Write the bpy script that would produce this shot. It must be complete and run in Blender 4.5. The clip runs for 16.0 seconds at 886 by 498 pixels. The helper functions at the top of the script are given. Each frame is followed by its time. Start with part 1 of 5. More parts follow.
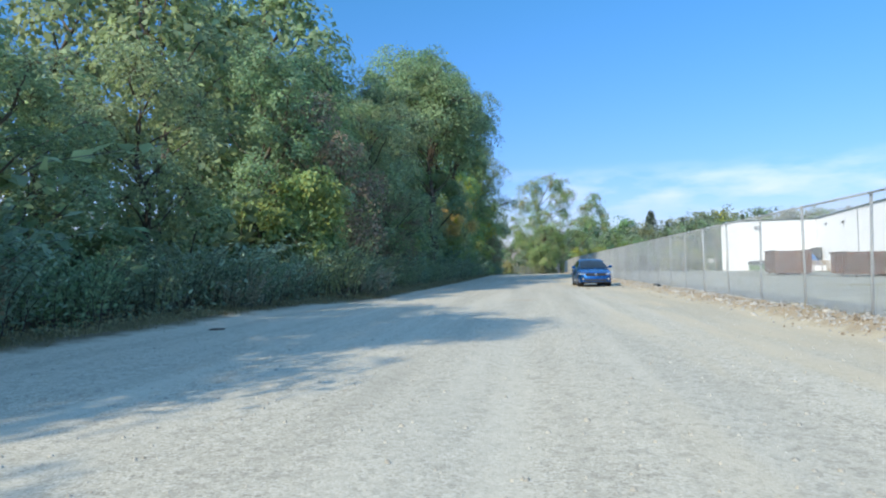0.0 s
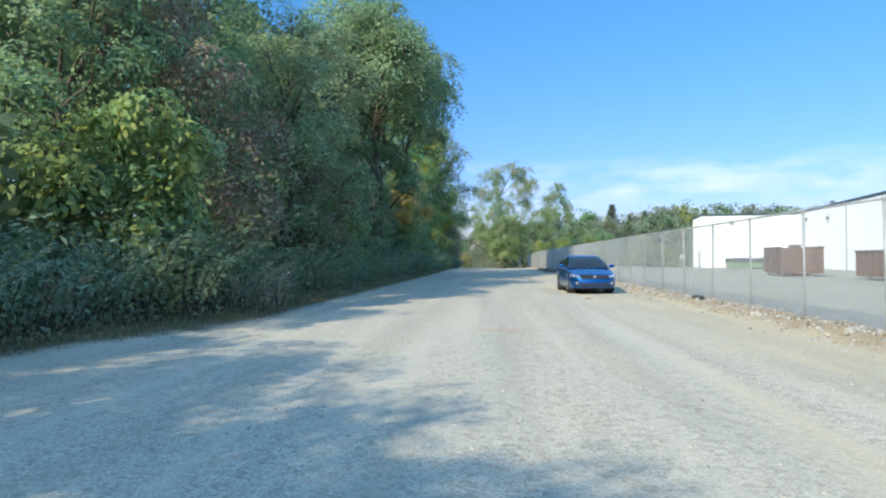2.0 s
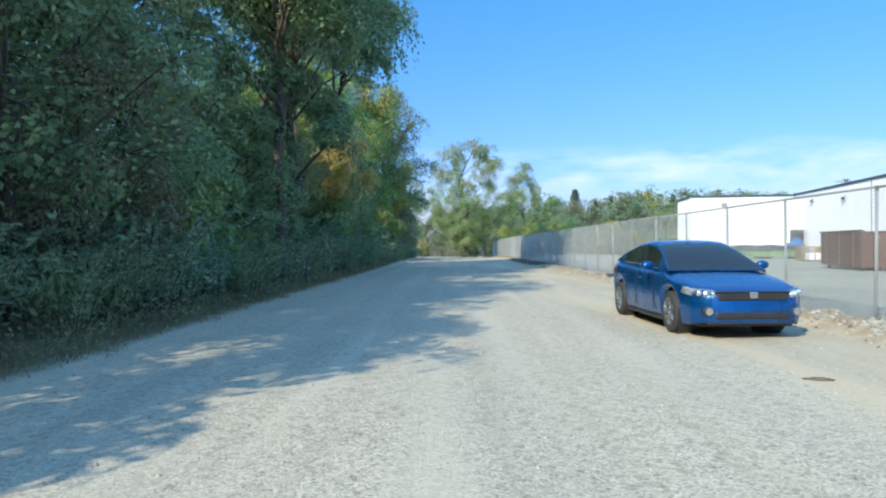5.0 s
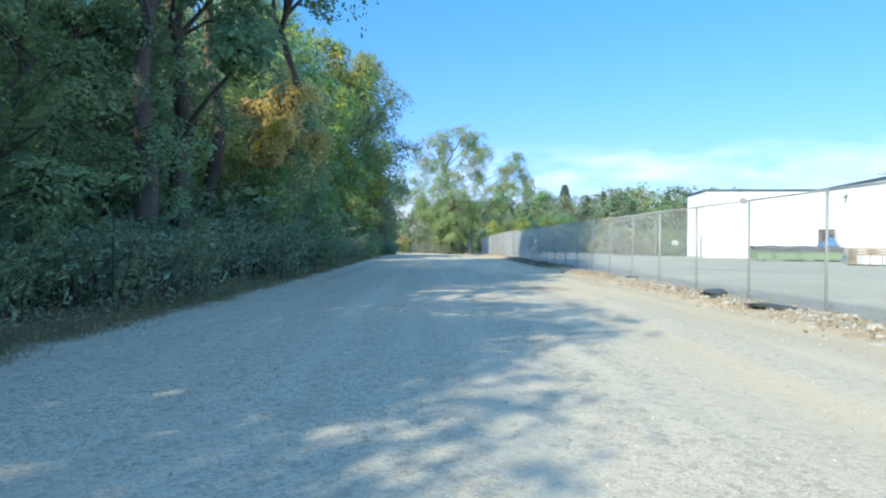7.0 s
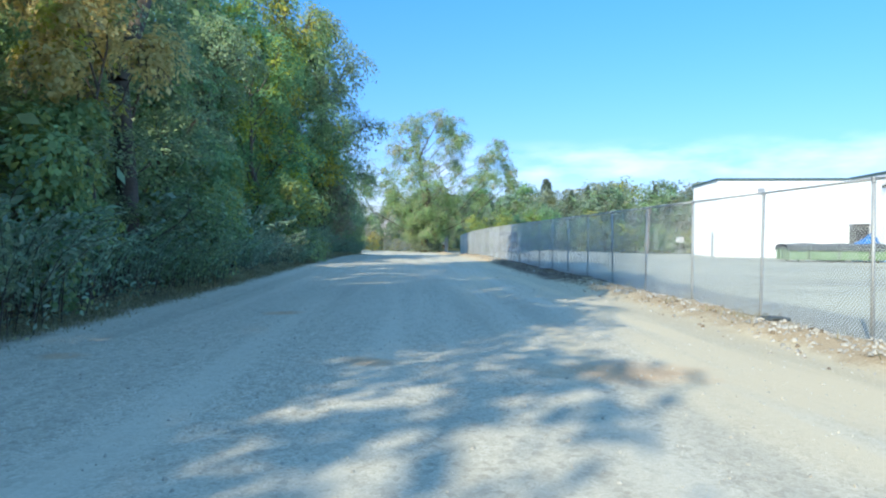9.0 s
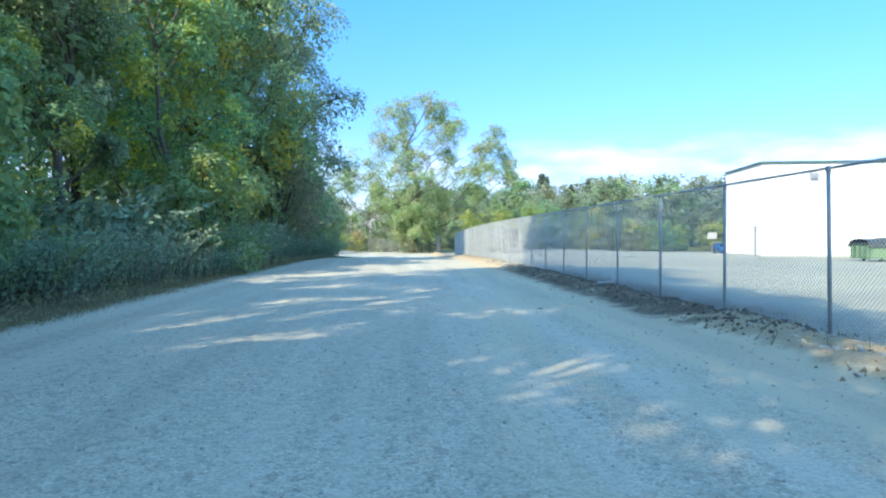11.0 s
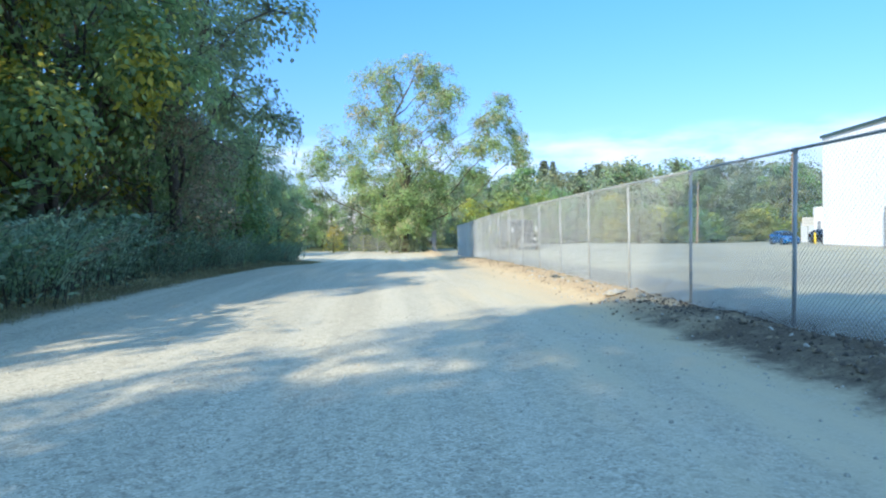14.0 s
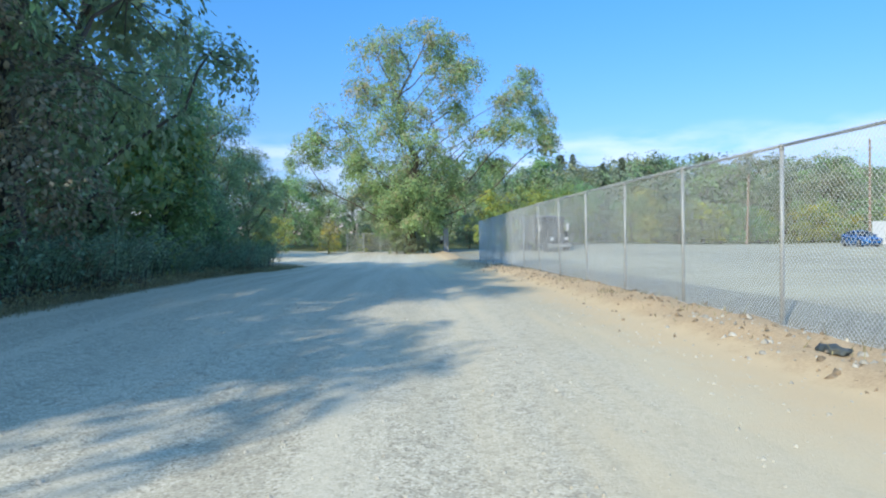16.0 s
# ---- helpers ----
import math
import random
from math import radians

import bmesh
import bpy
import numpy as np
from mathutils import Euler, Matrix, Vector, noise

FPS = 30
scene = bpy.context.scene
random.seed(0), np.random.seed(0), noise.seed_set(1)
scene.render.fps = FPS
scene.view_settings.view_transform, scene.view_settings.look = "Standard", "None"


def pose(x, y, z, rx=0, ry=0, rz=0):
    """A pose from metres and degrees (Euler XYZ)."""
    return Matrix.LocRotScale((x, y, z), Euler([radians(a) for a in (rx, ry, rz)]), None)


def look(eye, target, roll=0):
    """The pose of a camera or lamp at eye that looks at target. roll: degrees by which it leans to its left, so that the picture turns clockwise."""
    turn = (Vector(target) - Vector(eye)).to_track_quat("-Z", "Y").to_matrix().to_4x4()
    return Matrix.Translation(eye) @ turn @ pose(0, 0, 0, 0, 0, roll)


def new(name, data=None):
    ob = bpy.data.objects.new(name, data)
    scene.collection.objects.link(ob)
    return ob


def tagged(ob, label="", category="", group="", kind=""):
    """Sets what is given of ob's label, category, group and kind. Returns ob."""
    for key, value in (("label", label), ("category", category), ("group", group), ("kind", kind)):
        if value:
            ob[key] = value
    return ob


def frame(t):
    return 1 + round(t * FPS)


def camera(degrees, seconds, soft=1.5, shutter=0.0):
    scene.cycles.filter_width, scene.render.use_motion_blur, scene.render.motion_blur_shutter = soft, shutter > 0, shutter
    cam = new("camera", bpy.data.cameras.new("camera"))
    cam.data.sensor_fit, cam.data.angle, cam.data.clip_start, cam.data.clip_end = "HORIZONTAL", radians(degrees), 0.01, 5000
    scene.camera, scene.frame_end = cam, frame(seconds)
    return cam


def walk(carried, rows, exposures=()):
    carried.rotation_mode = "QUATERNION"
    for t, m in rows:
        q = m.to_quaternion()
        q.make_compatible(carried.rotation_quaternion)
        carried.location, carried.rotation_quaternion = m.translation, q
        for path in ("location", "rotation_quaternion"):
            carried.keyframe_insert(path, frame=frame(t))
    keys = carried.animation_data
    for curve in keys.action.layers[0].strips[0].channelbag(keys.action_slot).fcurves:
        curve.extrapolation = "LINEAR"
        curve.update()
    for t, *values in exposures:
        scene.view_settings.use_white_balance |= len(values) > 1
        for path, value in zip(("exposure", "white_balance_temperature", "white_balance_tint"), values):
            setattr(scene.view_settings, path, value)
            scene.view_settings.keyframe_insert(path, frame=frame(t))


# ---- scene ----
# ---- camera and path ----
cam = camera(68.4, 16.0, soft=2.1)
PATH = [
    (0, (-0.356, 4.897, 1.16), (-0.63, 6.877, 1.219), -1.1),
    (0.5, (-0.579, 7.593, 1.249), (-0.823, 9.577, 1.299), -0.2),
    (1, (-0.738, 10.23, 1.328), (-0.949, 12.219, 1.375), -0.1),
    (1.5, (-0.893, 12.798, 1.397), (-1.072, 14.79, 1.437), 0.0),
    (2, (-1.035, 15.309, 1.389), (-1.181, 17.304, 1.419), -0.2),
    (2.5, (-1.144, 17.83, 1.386), (-1.281, 19.826, 1.396), -0.5),
    (3, (-1.272, 20.358, 1.38), (-1.382, 22.355, 1.378), -0.4),
    (3.5, (-1.403, 22.908, 1.413), (-1.488, 24.907, 1.409), -0.4),
    (4, (-1.507, 25.528, 1.452), (-1.575, 27.527, 1.444), -0.3),
    (4.1, (-1.519, 26.07, 1.452), (-1.573, 28.07, 1.448), -0.5),
    (6.5, (-1.694, 39.591, 1.37), (-1.674, 41.591, 1.35), 0.3),
    (7, (-1.614, 42.486, 1.366), (-1.578, 44.486, 1.345), 0.6),
    (7.5, (-1.5, 45.463, 1.399), (-1.443, 47.462, 1.376), 0.9),
    (8, (-1.286, 48.507, 1.45), (-1.2, 50.505, 1.426), 0.6),
    (8.5, (-1.075, 51.699, 1.487), (-0.97, 53.696, 1.455), 0.7),
    (9, (-0.8, 54.859, 1.515), (-0.695, 56.856, 1.483), 0.5),
    (11.5, (-0.024, 70.443, 1.443), (0.111, 72.438, 1.407), -0.2),
    (12, (0.122, 73.594, 1.471), (0.255, 75.589, 1.429), -0.3),
    (12.5, (0.255, 76.723, 1.494), (0.392, 78.718, 1.451), -0.6),
    (13, (0.404, 79.84, 1.507), (0.542, 81.834, 1.456), -1.9),
    (13.5, (0.618, 83.018, 1.473), (0.76, 85.013, 1.421), -1.2),
    (14, (0.663, 86.187, 1.45), (0.813, 88.181, 1.4), -1.4),
    (14.5, (0.701, 89.301, 1.427), (0.851, 91.295, 1.376), -1.4),
    (15, (0.776, 92.409, 1.416), (0.916, 94.403, 1.362), -1.1),
    (15.5, (0.832, 95.431, 1.391), (0.967, 97.426, 1.337), -0.7),
    (16, (0.947, 98.385, 1.388), (1.074, 100.38, 1.334), -1.1),
]
walk(cam, [(t, look(eye, aim, roll)) for t, eye, aim, roll in PATH],
     exposures=[(0.0, 0.54, 6200, 4), (2.0, 0.60, 6300, 3), (4.0, 0.52, 6100, 2), (6.5, 0.82, 6150, 1), (7.4, 0.87, 6100, 1), (9.0, 0.89, 5900, 0), (11.5, 1.27, 6200, 1), (13.0, 1.25, 6350, 2), (14.5, 0.84, 6250, 2), (16.0, 0.62, 6000, 2)])

# ---- light ----
SUN_AZ, SUN_EL = 214.0, 32.0
world = bpy.data.worlds.new("world")
scene.world = world
world.use_nodes = True
wn, wl = world.node_tree.nodes, world.node_tree.links
wn.clear()
sky = wn.new("ShaderNodeTexSky")
sky.sky_type = "NISHITA"
sky.sun_disc = False
sky.sun_elevation, sky.sun_rotation = radians(SUN_EL), radians(SUN_AZ)
sky.altitude, sky.air_density, sky.dust_density, sky.ozone_density = 200, 1.3, 0.1, 6.0
w_co = wn.new("ShaderNodeTexCoord")
w_map = wn.new("ShaderNodeMapping")
w_map.inputs["Scale"].default_value = (7.0, 7.0, 24.0)
w_noise = wn.new("ShaderNodeTexNoise")
w_noise.inputs["Scale"].default_value = 1.6
w_noise.inputs["Detail"].default_value = 7.0
w_ramp = wn.new("ShaderNodeValToRGB")
w_ramp.color_ramp.elements[0].position, w_ramp.color_ramp.elements[1].position = 0.40, 0.70
w_sep = wn.new("ShaderNodeSeparateXYZ")
w_low = wn.new("ShaderNodeValToRGB")          # thin cloud lies low over the horizon
for pos, val in ((0.0, 0.12), (0.07, 0.22), (0.10, 0.52), (0.125, 0.45), (0.15, 0.0)):
    e = w_low.color_ramp.elements.new(pos)
    e.color = (val, val, val, 1)
w_low.color_ramp.elements.remove(w_low.color_ramp.elements[-1])
w_mul = wn.new("ShaderNodeMath")
w_mul.operation = "MULTIPLY"
w_mix = wn.new("ShaderNodeMix")
w_mix.data_type = "RGBA"
w_mix.inputs["B"].default_value = (11.0, 9.9, 8.4, 1)
w_bg = wn.new("ShaderNodeBackground")
w_bg.inputs["Strength"].default_value = 0.15
w_out = wn.new("ShaderNodeOutputWorld")
wl.new(w_co.outputs["Generated"], w_map.inputs["Vector"])
wl.new(w_map.outputs["Vector"], w_noise.inputs["Vector"])
wl.new(w_noise.outputs["Fac"], w_ramp.inputs["Fac"])
wl.new(w_co.outputs["Generated"], w_sep.inputs["Vector"])
wl.new(w_sep.outputs["Z"], w_low.inputs["Fac"])
wl.new(w_ramp.outputs["Color"], w_mul.inputs[0])
wl.new(w_low.outputs["Color"], w_mul.inputs[1])
wl.new(w_mul.outputs["Value"], w_mix.inputs["Factor"])
wl.new(sky.outputs["Color"], w_mix.inputs["A"])
w_height_gain = wn.new("ShaderNodeValToRGB")         # dims the low sky's glare, triples the unseen overhead sky to fill shade
for pos, c in ((0.0, (0.51, 0.45, 0.64)), (0.14, (0.455, 0.525, 0.80)), (0.42, (0.43, 0.735, 0.885)), (0.8, (3.0, 2.9, 2.6))):
    e = w_height_gain.color_ramp.elements.new(pos)
    e.color = (*c, 1)
w_height_gain.color_ramp.elements.remove(w_height_gain.color_ramp.elements[0])
w_gained = wn.new("ShaderNodeMix")
w_gained.data_type, w_gained.blend_type = "RGBA", "MULTIPLY"
w_gained.inputs["Factor"].default_value = 1.0
wl.new(w_sep.outputs["Z"], w_height_gain.inputs["Fac"])
wl.new(w_mix.outputs["Result"], w_gained.inputs["A"])
wl.new(w_height_gain.outputs["Color"], w_gained.inputs["B"])
wl.new(w_gained.outputs["Result"], w_bg.inputs["Color"])
wl.new(w_bg.outputs["Background"], w_out.inputs["Surface"])

sun_data = bpy.data.lights.new("sun", "SUN")
sun_data.energy, sun_data.angle, sun_data.color = 4.0, radians(0.5), (1.0, 0.86, 0.67)
sun_way = Vector((math.sin(radians(SUN_AZ)) * math.cos(radians(SUN_EL)), math.cos(radians(SUN_AZ)) * math.cos(radians(SUN_EL)), math.sin(radians(SUN_EL))))
sun = new("sun", sun_data)
sun.matrix_world = look(sun_way * 100, (0, 0, 0))


# ---- materials ----
def shader(name):
    m = bpy.data.materials.new(name)
    m.use_nodes = True
    n, l = m.node_tree.nodes, m.node_tree.links
    return m, n, l, n["Principled BSDF"]


def noise_tex(n, l, vec, scale, detail=4.0, rough=0.55):
    t = n.new("ShaderNodeTexNoise")
    t.inputs["Scale"].default_value, t.inputs["Detail"].default_value, t.inputs["Roughness"].default_value = scale, detail, rough
    l.new(vec, t.inputs["Vector"])
    return t.outputs["Fac"]


def ramp(n, l, fac, stops):
    r = n.new("ShaderNodeValToRGB")
    els = r.color_ramp.elements
    els[0].position, els[1].position = stops[0][0], stops[-1][0]
    for pos, _ in stops[1:-1]:
        els.new(pos)
    for e, (_, c) in zip(els, stops):
        e.color = (*c, 1) if len(c) == 3 else c
    l.new(fac, r.inputs["Fac"])
    return r.outputs["Color"]


def mixed(n, l, fac, a, b, how="MIX"):
    m = n.new("ShaderNodeMix")
    m.data_type, m.blend_type = "RGBA", how
    for sock, v in ((m.inputs["Factor"], fac), (m.inputs["A"], a), (m.inputs["B"], b)):
        if isinstance(v, (int, float)):
            sock.default_value = v
        elif isinstance(v, tuple):
            sock.default_value = (*v, 1)
        else:
            l.new(v, sock)
    return m.outputs["Result"]


def maths(n, l, op, a, b=0.0, c=0.0):
    m = n.new("ShaderNodeMath")
    m.operation = op
    for sock, v in zip(m.inputs, (a, b, c)):
        if isinstance(v, (int, float)):
            sock.default_value = v
        else:
            l.new(v, sock)
    return m.outputs["Value"]


def bumped(n, l, bsdf, height, strength=0.3, distance=0.02):
    b = n.new("ShaderNodeBump")
    b.inputs["Strength"].default_value, b.inputs["Distance"].default_value = strength, distance
    l.new(height, b.inputs["Height"])
    l.new(b.outputs["Normal"], bsdf.inputs["Normal"])


def surface(name, low, high, scale=6.0, fine=60.0, rough=0.7, metal=0.0, bump=0.15, spread=0.25, vary=0.12, each=False):
    """A worn surface: two colours over two scales of grain, with its own random shade from thing to thing."""
    m, n, l, b = shader(name)
    co = n.new("ShaderNodeTexCoord").outputs["Object"]
    big, small = noise_tex(n, l, co, scale), noise_tex(n, l, co, fine, 3.0)
    fac = maths(n, l, "MULTIPLY_ADD", small, 0.4, maths(n, l, "MULTIPLY", big, 0.6))
    col = ramp(n, l, fac, [(0.5 - spread, low), (0.5 + spread, high)])
    rnd = n.new("ShaderNodeNewGeometry").outputs["Random Per Island"] if each else n.new("ShaderNodeObjectInfo").outputs["Random"]
    val = maths(n, l, "MULTIPLY_ADD", rnd, 2 * vary, 1.0 - vary)
    hsv = n.new("ShaderNodeHueSaturation")
    l.new(val, hsv.inputs["Value"])
    l.new(col, hsv.inputs["Color"])
    l.new(hsv.outputs["Color"], b.inputs["Base Color"])
    b.inputs["Metallic"].default_value = metal
    l.new(maths(n, l, "MULTIPLY_ADD", big, 0.25, rough - 0.12), b.inputs["Roughness"])
    bumped(n, l, b, small, bump, 0.01)
    return m


def leafy(name, low, high, trans=0.42, hue=0.03, val=0.5):
    """Leaves that let some light through; sprays, boughs and whole plants each have their own shade, single leaves differ little."""
    m, n, l, b = shader(name)
    isl = n.new("ShaderNodeNewGeometry").outputs["Random Per Island"]
    mid = [tuple(p + (q - p) * f for p, q in zip(low, high)) for f in (0.25, 0.6, 0.95)]
    col = ramp(n, l, isl, [(0.0, mid[0]), (0.55, mid[1]), (0.93, mid[2]), (1.0, tuple(min(1, c * 1.3) for c in high))])
    pos = n.new("ShaderNodeNewGeometry").outputs["Position"]
    patch = maths(n, l, "MULTIPLY_ADD", noise_tex(n, l, pos, 1.5, 2.0), 0.45, maths(n, l, "MULTIPLY", noise_tex(n, l, pos, 0.4, 3.0), 0.55))
    rnd = n.new("ShaderNodeObjectInfo").outputs["Random"]
    hsv = n.new("ShaderNodeHueSaturation")
    l.new(maths(n, l, "MULTIPLY_ADD", rnd, 2 * hue, 0.5 - hue), hsv.inputs["Hue"])
    l.new(maths(n, l, "MULTIPLY_ADD", patch, val * 2.6, 1.0 - val * 1.3), hsv.inputs["Value"])
    l.new(col, hsv.inputs["Color"])
    l.new(hsv.outputs["Color"], b.inputs["Base Color"])
    b.inputs["Roughness"].default_value = 0.52
    b.inputs["Specular IOR Level"].default_value = 0.32
    tr = n.new("ShaderNodeBsdfTranslucent")
    l.new(hsv.outputs["Color"], tr.inputs["Color"])
    mx = n.new("ShaderNodeMixShader")
    mx.inputs["Fac"].default_value = trans
    l.new(b.outputs["BSDF"], mx.inputs[1])
    l.new(tr.outputs["BSDF"], mx.inputs[2])
    l.new(mx.outputs["Shader"], n["Material Output"].inputs["Surface"])
    return m


def ground_material():
    """Crushed stone on the road, tan dirt along its side, brown soil on the bank, grey gravel in the yard, dry weeds on the verge."""
    m, n, l, b = shader("ground_surface")
    pos = n.new("ShaderNodeNewGeometry").outputs["Position"]
    sep = n.new("ShaderNodeSeparateXYZ")
    l.new(pos, sep.inputs["Vector"])
    x, y = sep.outputs["X"], sep.outputs["Y"]
    wob = noise_tex(n, l, pos, 0.35, 6.0, 0.65)
    wob2 = noise_tex(n, l, pos, 1.7, 5.0, 0.65)
    grit = noise_tex(n, l, pos, 28.0, 5.0, 0.75)
    patchy = noise_tex(n, l, pos, 0.16, 4.0)
    stone = n.new("ShaderNodeTexVoronoi")
    stone.inputs["Scale"].default_value = 58.0
    l.new(pos, stone.inputs["Vector"])
    stone2 = n.new("ShaderNodeTexVoronoi")
    stone2.inputs["Scale"].default_value = 15.0
    l.new(pos, stone2.inputs["Vector"])
    xs = maths(n, l, "ADD", x, maths(n, l, "MULTIPLY_ADD", wob2, 1.2, -0.6))
    tint = n.new("ShaderNodeSeparateColor")
    l.new(stone.outputs["Color"], tint.inputs["Color"])
    gravel = ramp(n, l, tint.outputs["Red"], [(0.0, (0.20, 0.178, 0.138)), (0.22, (0.40, 0.36, 0.277)), (0.7, (0.487, 0.439, 0.339)), (1.0, (0.626, 0.579, 0.470))])
    dust = ramp(n, l, grit, [(0.3, (0.400, 0.357, 0.274)), (0.7, (0.531, 0.479, 0.374))])
    tint2 = n.new("ShaderNodeSeparateColor")
    l.new(stone2.outputs["Color"], tint2.inputs["Color"])
    coarse = ramp(n, l, tint2.outputs["Green"], [(0.0, (0.72, 0.72, 0.72)), (0.3, (0.95, 0.95, 0.95)), (1.0, (1.10, 1.10, 1.09))])
    road = mixed(n, l, ramp(n, l, patchy, [(0.35, (0.1, 0.1, 0.1)), (0.65, (0.75, 0.75, 0.75))]), gravel, dust)
    road = mixed(n, l, 0.7, road, coarse, "MULTIPLY")
    # wheel tracks run along the road, paler and finer than the stone between them
    strip = n.new("ShaderNodeTexNoise")
    smap = n.new("ShaderNodeMapping")
    smap.inputs["Scale"].default_value = (0.9, 0.035, 1.0)
    l.new(pos, smap.inputs["Vector"])
    l.new(smap.outputs["Vector"], strip.inputs["Vector"])
    strip.inputs["Scale"].default_value, strip.inputs["Detail"].default_value = 1.6, 4.0
    road = mixed(n, l, ramp(n, l, strip.outputs["Fac"], [(0.5, (0, 0, 0)), (0.66, (0.6, 0.6, 0.6))]), road, (0.539, 0.487, 0.378))
    road = mixed(n, l, ramp(n, l, strip.outputs["Fac"], [(0.34, (0.4, 0.4, 0.4)), (0.47, (0, 0, 0))]), road, (0.335, 0.304, 0.235))
    tan = ramp(n, l, grit, [(0.3, (0.374, 0.313, 0.209)), (0.7, (0.505, 0.426, 0.296))])
    side = ramp(n, l, maths(n, l, "MULTIPLY_ADD", wob, 0.45, maths(n, l, "MULTIPLY", xs, 0.13)), [(0.52, (0, 0, 0)), (0.80, (0.95, 0.95, 0.95))])
    road = mixed(n, l, side, road, tan)
    # tan silt drawn out in slanting bands by turning wheels
    silt = n.new("ShaderNodeTexNoise")
    tmap = n.new("ShaderNodeMapping")
    tmap.inputs["Rotation"].default_value = (0, 0, radians(-14))
    tmap.inputs["Scale"].default_value = (0.75, 0.07, 1.0)
    l.new(pos, tmap.inputs["Vector"])
    l.new(tmap.outputs["Vector"], silt.inputs["Vector"])
    silt.inputs["Scale"].default_value, silt.inputs["Detail"].default_value = 1.5, 5.0
    sband = maths(n, l, "MULTIPLY", ramp(n, l, silt.outputs["Fac"], [(0.48, (0, 0, 0)), (0.62, (0.8, 0.8, 0.8))]), ramp(n, l, maths(n, l, "MULTIPLY_ADD", x, 0.2, 0.2), [(0.2, (0, 0, 0)), (0.7, (1, 1, 1))]))
    road = mixed(n, l, sband, road, (0.522, 0.439, 0.300))
    # warm tan dirt beside the bank towards the far end
    strip_y = n.new("ShaderNodeMapRange")
    strip_y.inputs["From Min"].default_value, strip_y.inputs["From Max"].default_value = 88.0, 99.0
    l.new(y, strip_y.inputs["Value"])
    strip_x = ramp(n, l, maths(n, l, "MULTIPLY_ADD", maths(n, l, "MULTIPLY_ADD", wob, 1.2, xs), 0.1, 0.0), [(0.41, (0, 0, 0)), (0.48, (0.8, 0.8, 0.8))])
    road = mixed(n, l, maths(n, l, "MULTIPLY", strip_y.outputs["Result"], strip_x), road, (0.53, 0.405, 0.25))
    # rust-brown stains
    stain_noise = maths(n, l, "SUBTRACT", noise_tex(n, l, pos, 2.6, 6.0, 0.7), 0.22)
    for sx, sy, rx, ry, deep in ((1.7, 62.3, 0.75, 0.5, 0.5), (-1.3, 62.9, 0.28, 0.22, 0.55), (-3.3, 68.1, 0.3, 0.25, 0.55), (-0.8, 28.2, 0.5, 0.22, 0.3),
                              (-2.3, 56.3, 0.2, 0.14, 0.55), (-5.1, 59.2, 0.2, 0.18, 0.45), (-5.2, 57.6, 0.2, 0.16, 0.45), (-5.1, 63.2, 0.22, 0.2, 0.4)):
        off = n.new("ShaderNodeMapping")
        off.inputs["Location"].default_value = (-sx / rx, -sy / ry, 0)
        off.inputs["Scale"].default_value = (1 / rx, 1 / ry, 0)
        l.new(pos, off.inputs["Vector"])
        d = n.new("ShaderNodeVectorMath")
        d.operation = "LENGTH"
        l.new(off.outputs["Vector"], d.inputs[0])
        f = maths(n, l, "MULTIPLY_ADD", stain_noise, -2.2, d.outputs["Value"])
        road = mixed(n, l, ramp(n, l, f, [(0.0, (deep, deep, deep)), (1.0, (0, 0, 0))]), road, (0.45, 0.25, 0.115))
    soil = ramp(n, l, grit, [(0.25, (0.20, 0.145, 0.085)), (0.5, (0.35, 0.27, 0.17)), (0.8, (0.50, 0.415, 0.29))])
    soil = mixed(n, l, maths(n, l, "MULTIPLY", strip_y.outputs["Result"], 0.7), soil, ramp(n, l, grit, [(0.3, (0.36, 0.26, 0.155)), (0.7, (0.55, 0.41, 0.26))]))
    yard = ramp(n, l, maths(n, l, "MULTIPLY_ADD", grit, 0.5, maths(n, l, "MULTIPLY", wob, 0.5)), [(0.3, (0.30, 0.285, 0.21)), (0.7, (0.43, 0.41, 0.31))])
    yard = mixed(n, l, ramp(n, l, noise_tex(n, l, pos, 0.11, 5.0, 0.6), [(0.42, (0, 0, 0)), (0.6, (0.7, 0.7, 0.7))]), yard, (0.265, 0.255, 0.2))
    weeds = ramp(n, l, maths(n, l, "MULTIPLY_ADD", grit, 0.6, maths(n, l, "MULTIPLY", wob2, 0.4)), [(0.3, (0.10, 0.083, 0.058)), (0.5, (0.175, 0.148, 0.096)), (0.75, (0.30, 0.245, 0.168))])
    field = ramp(n, l, maths(n, l, "MULTIPLY_ADD", grit, 0.4, maths(n, l, "MULTIPLY", wob, 0.6)), [(0.35, (0.07, 0.085, 0.035)), (0.65, (0.16, 0.15, 0.07))])

    def step(v, a, c):
        r = n.new("ShaderNodeMapRange")
        r.interpolation_type = "SMOOTHSTEP"
        r.inputs["From Min"].default_value, r.inputs["From Max"].default_value = a, c
        l.new(v, r.inputs["Value"])
        return r.outputs["Result"]

    col = mixed(n, l, step(xs, 4.5, 5.0), road, soil)
    # faint dark drag marks run across the yard
    drag = n.new("ShaderNodeTexNoise")
    dmap = n.new("ShaderNodeMapping")
    dmap.inputs["Scale"].default_value = (0.05, 0.35, 1.0)
    l.new(pos, dmap.inputs["Vector"])
    l.new(dmap.outputs["Vector"], drag.inputs["Vector"])
    drag.inputs["Scale"].default_value, drag.inputs["Detail"].default_value = 1.2, 5.0
    yard = mixed(n, l, ramp(n, l, drag.outputs["Fac"], [(0.5, (0, 0, 0)), (0.7, (0.45, 0.45, 0.45))]), yard, (0.235, 0.225, 0.185))
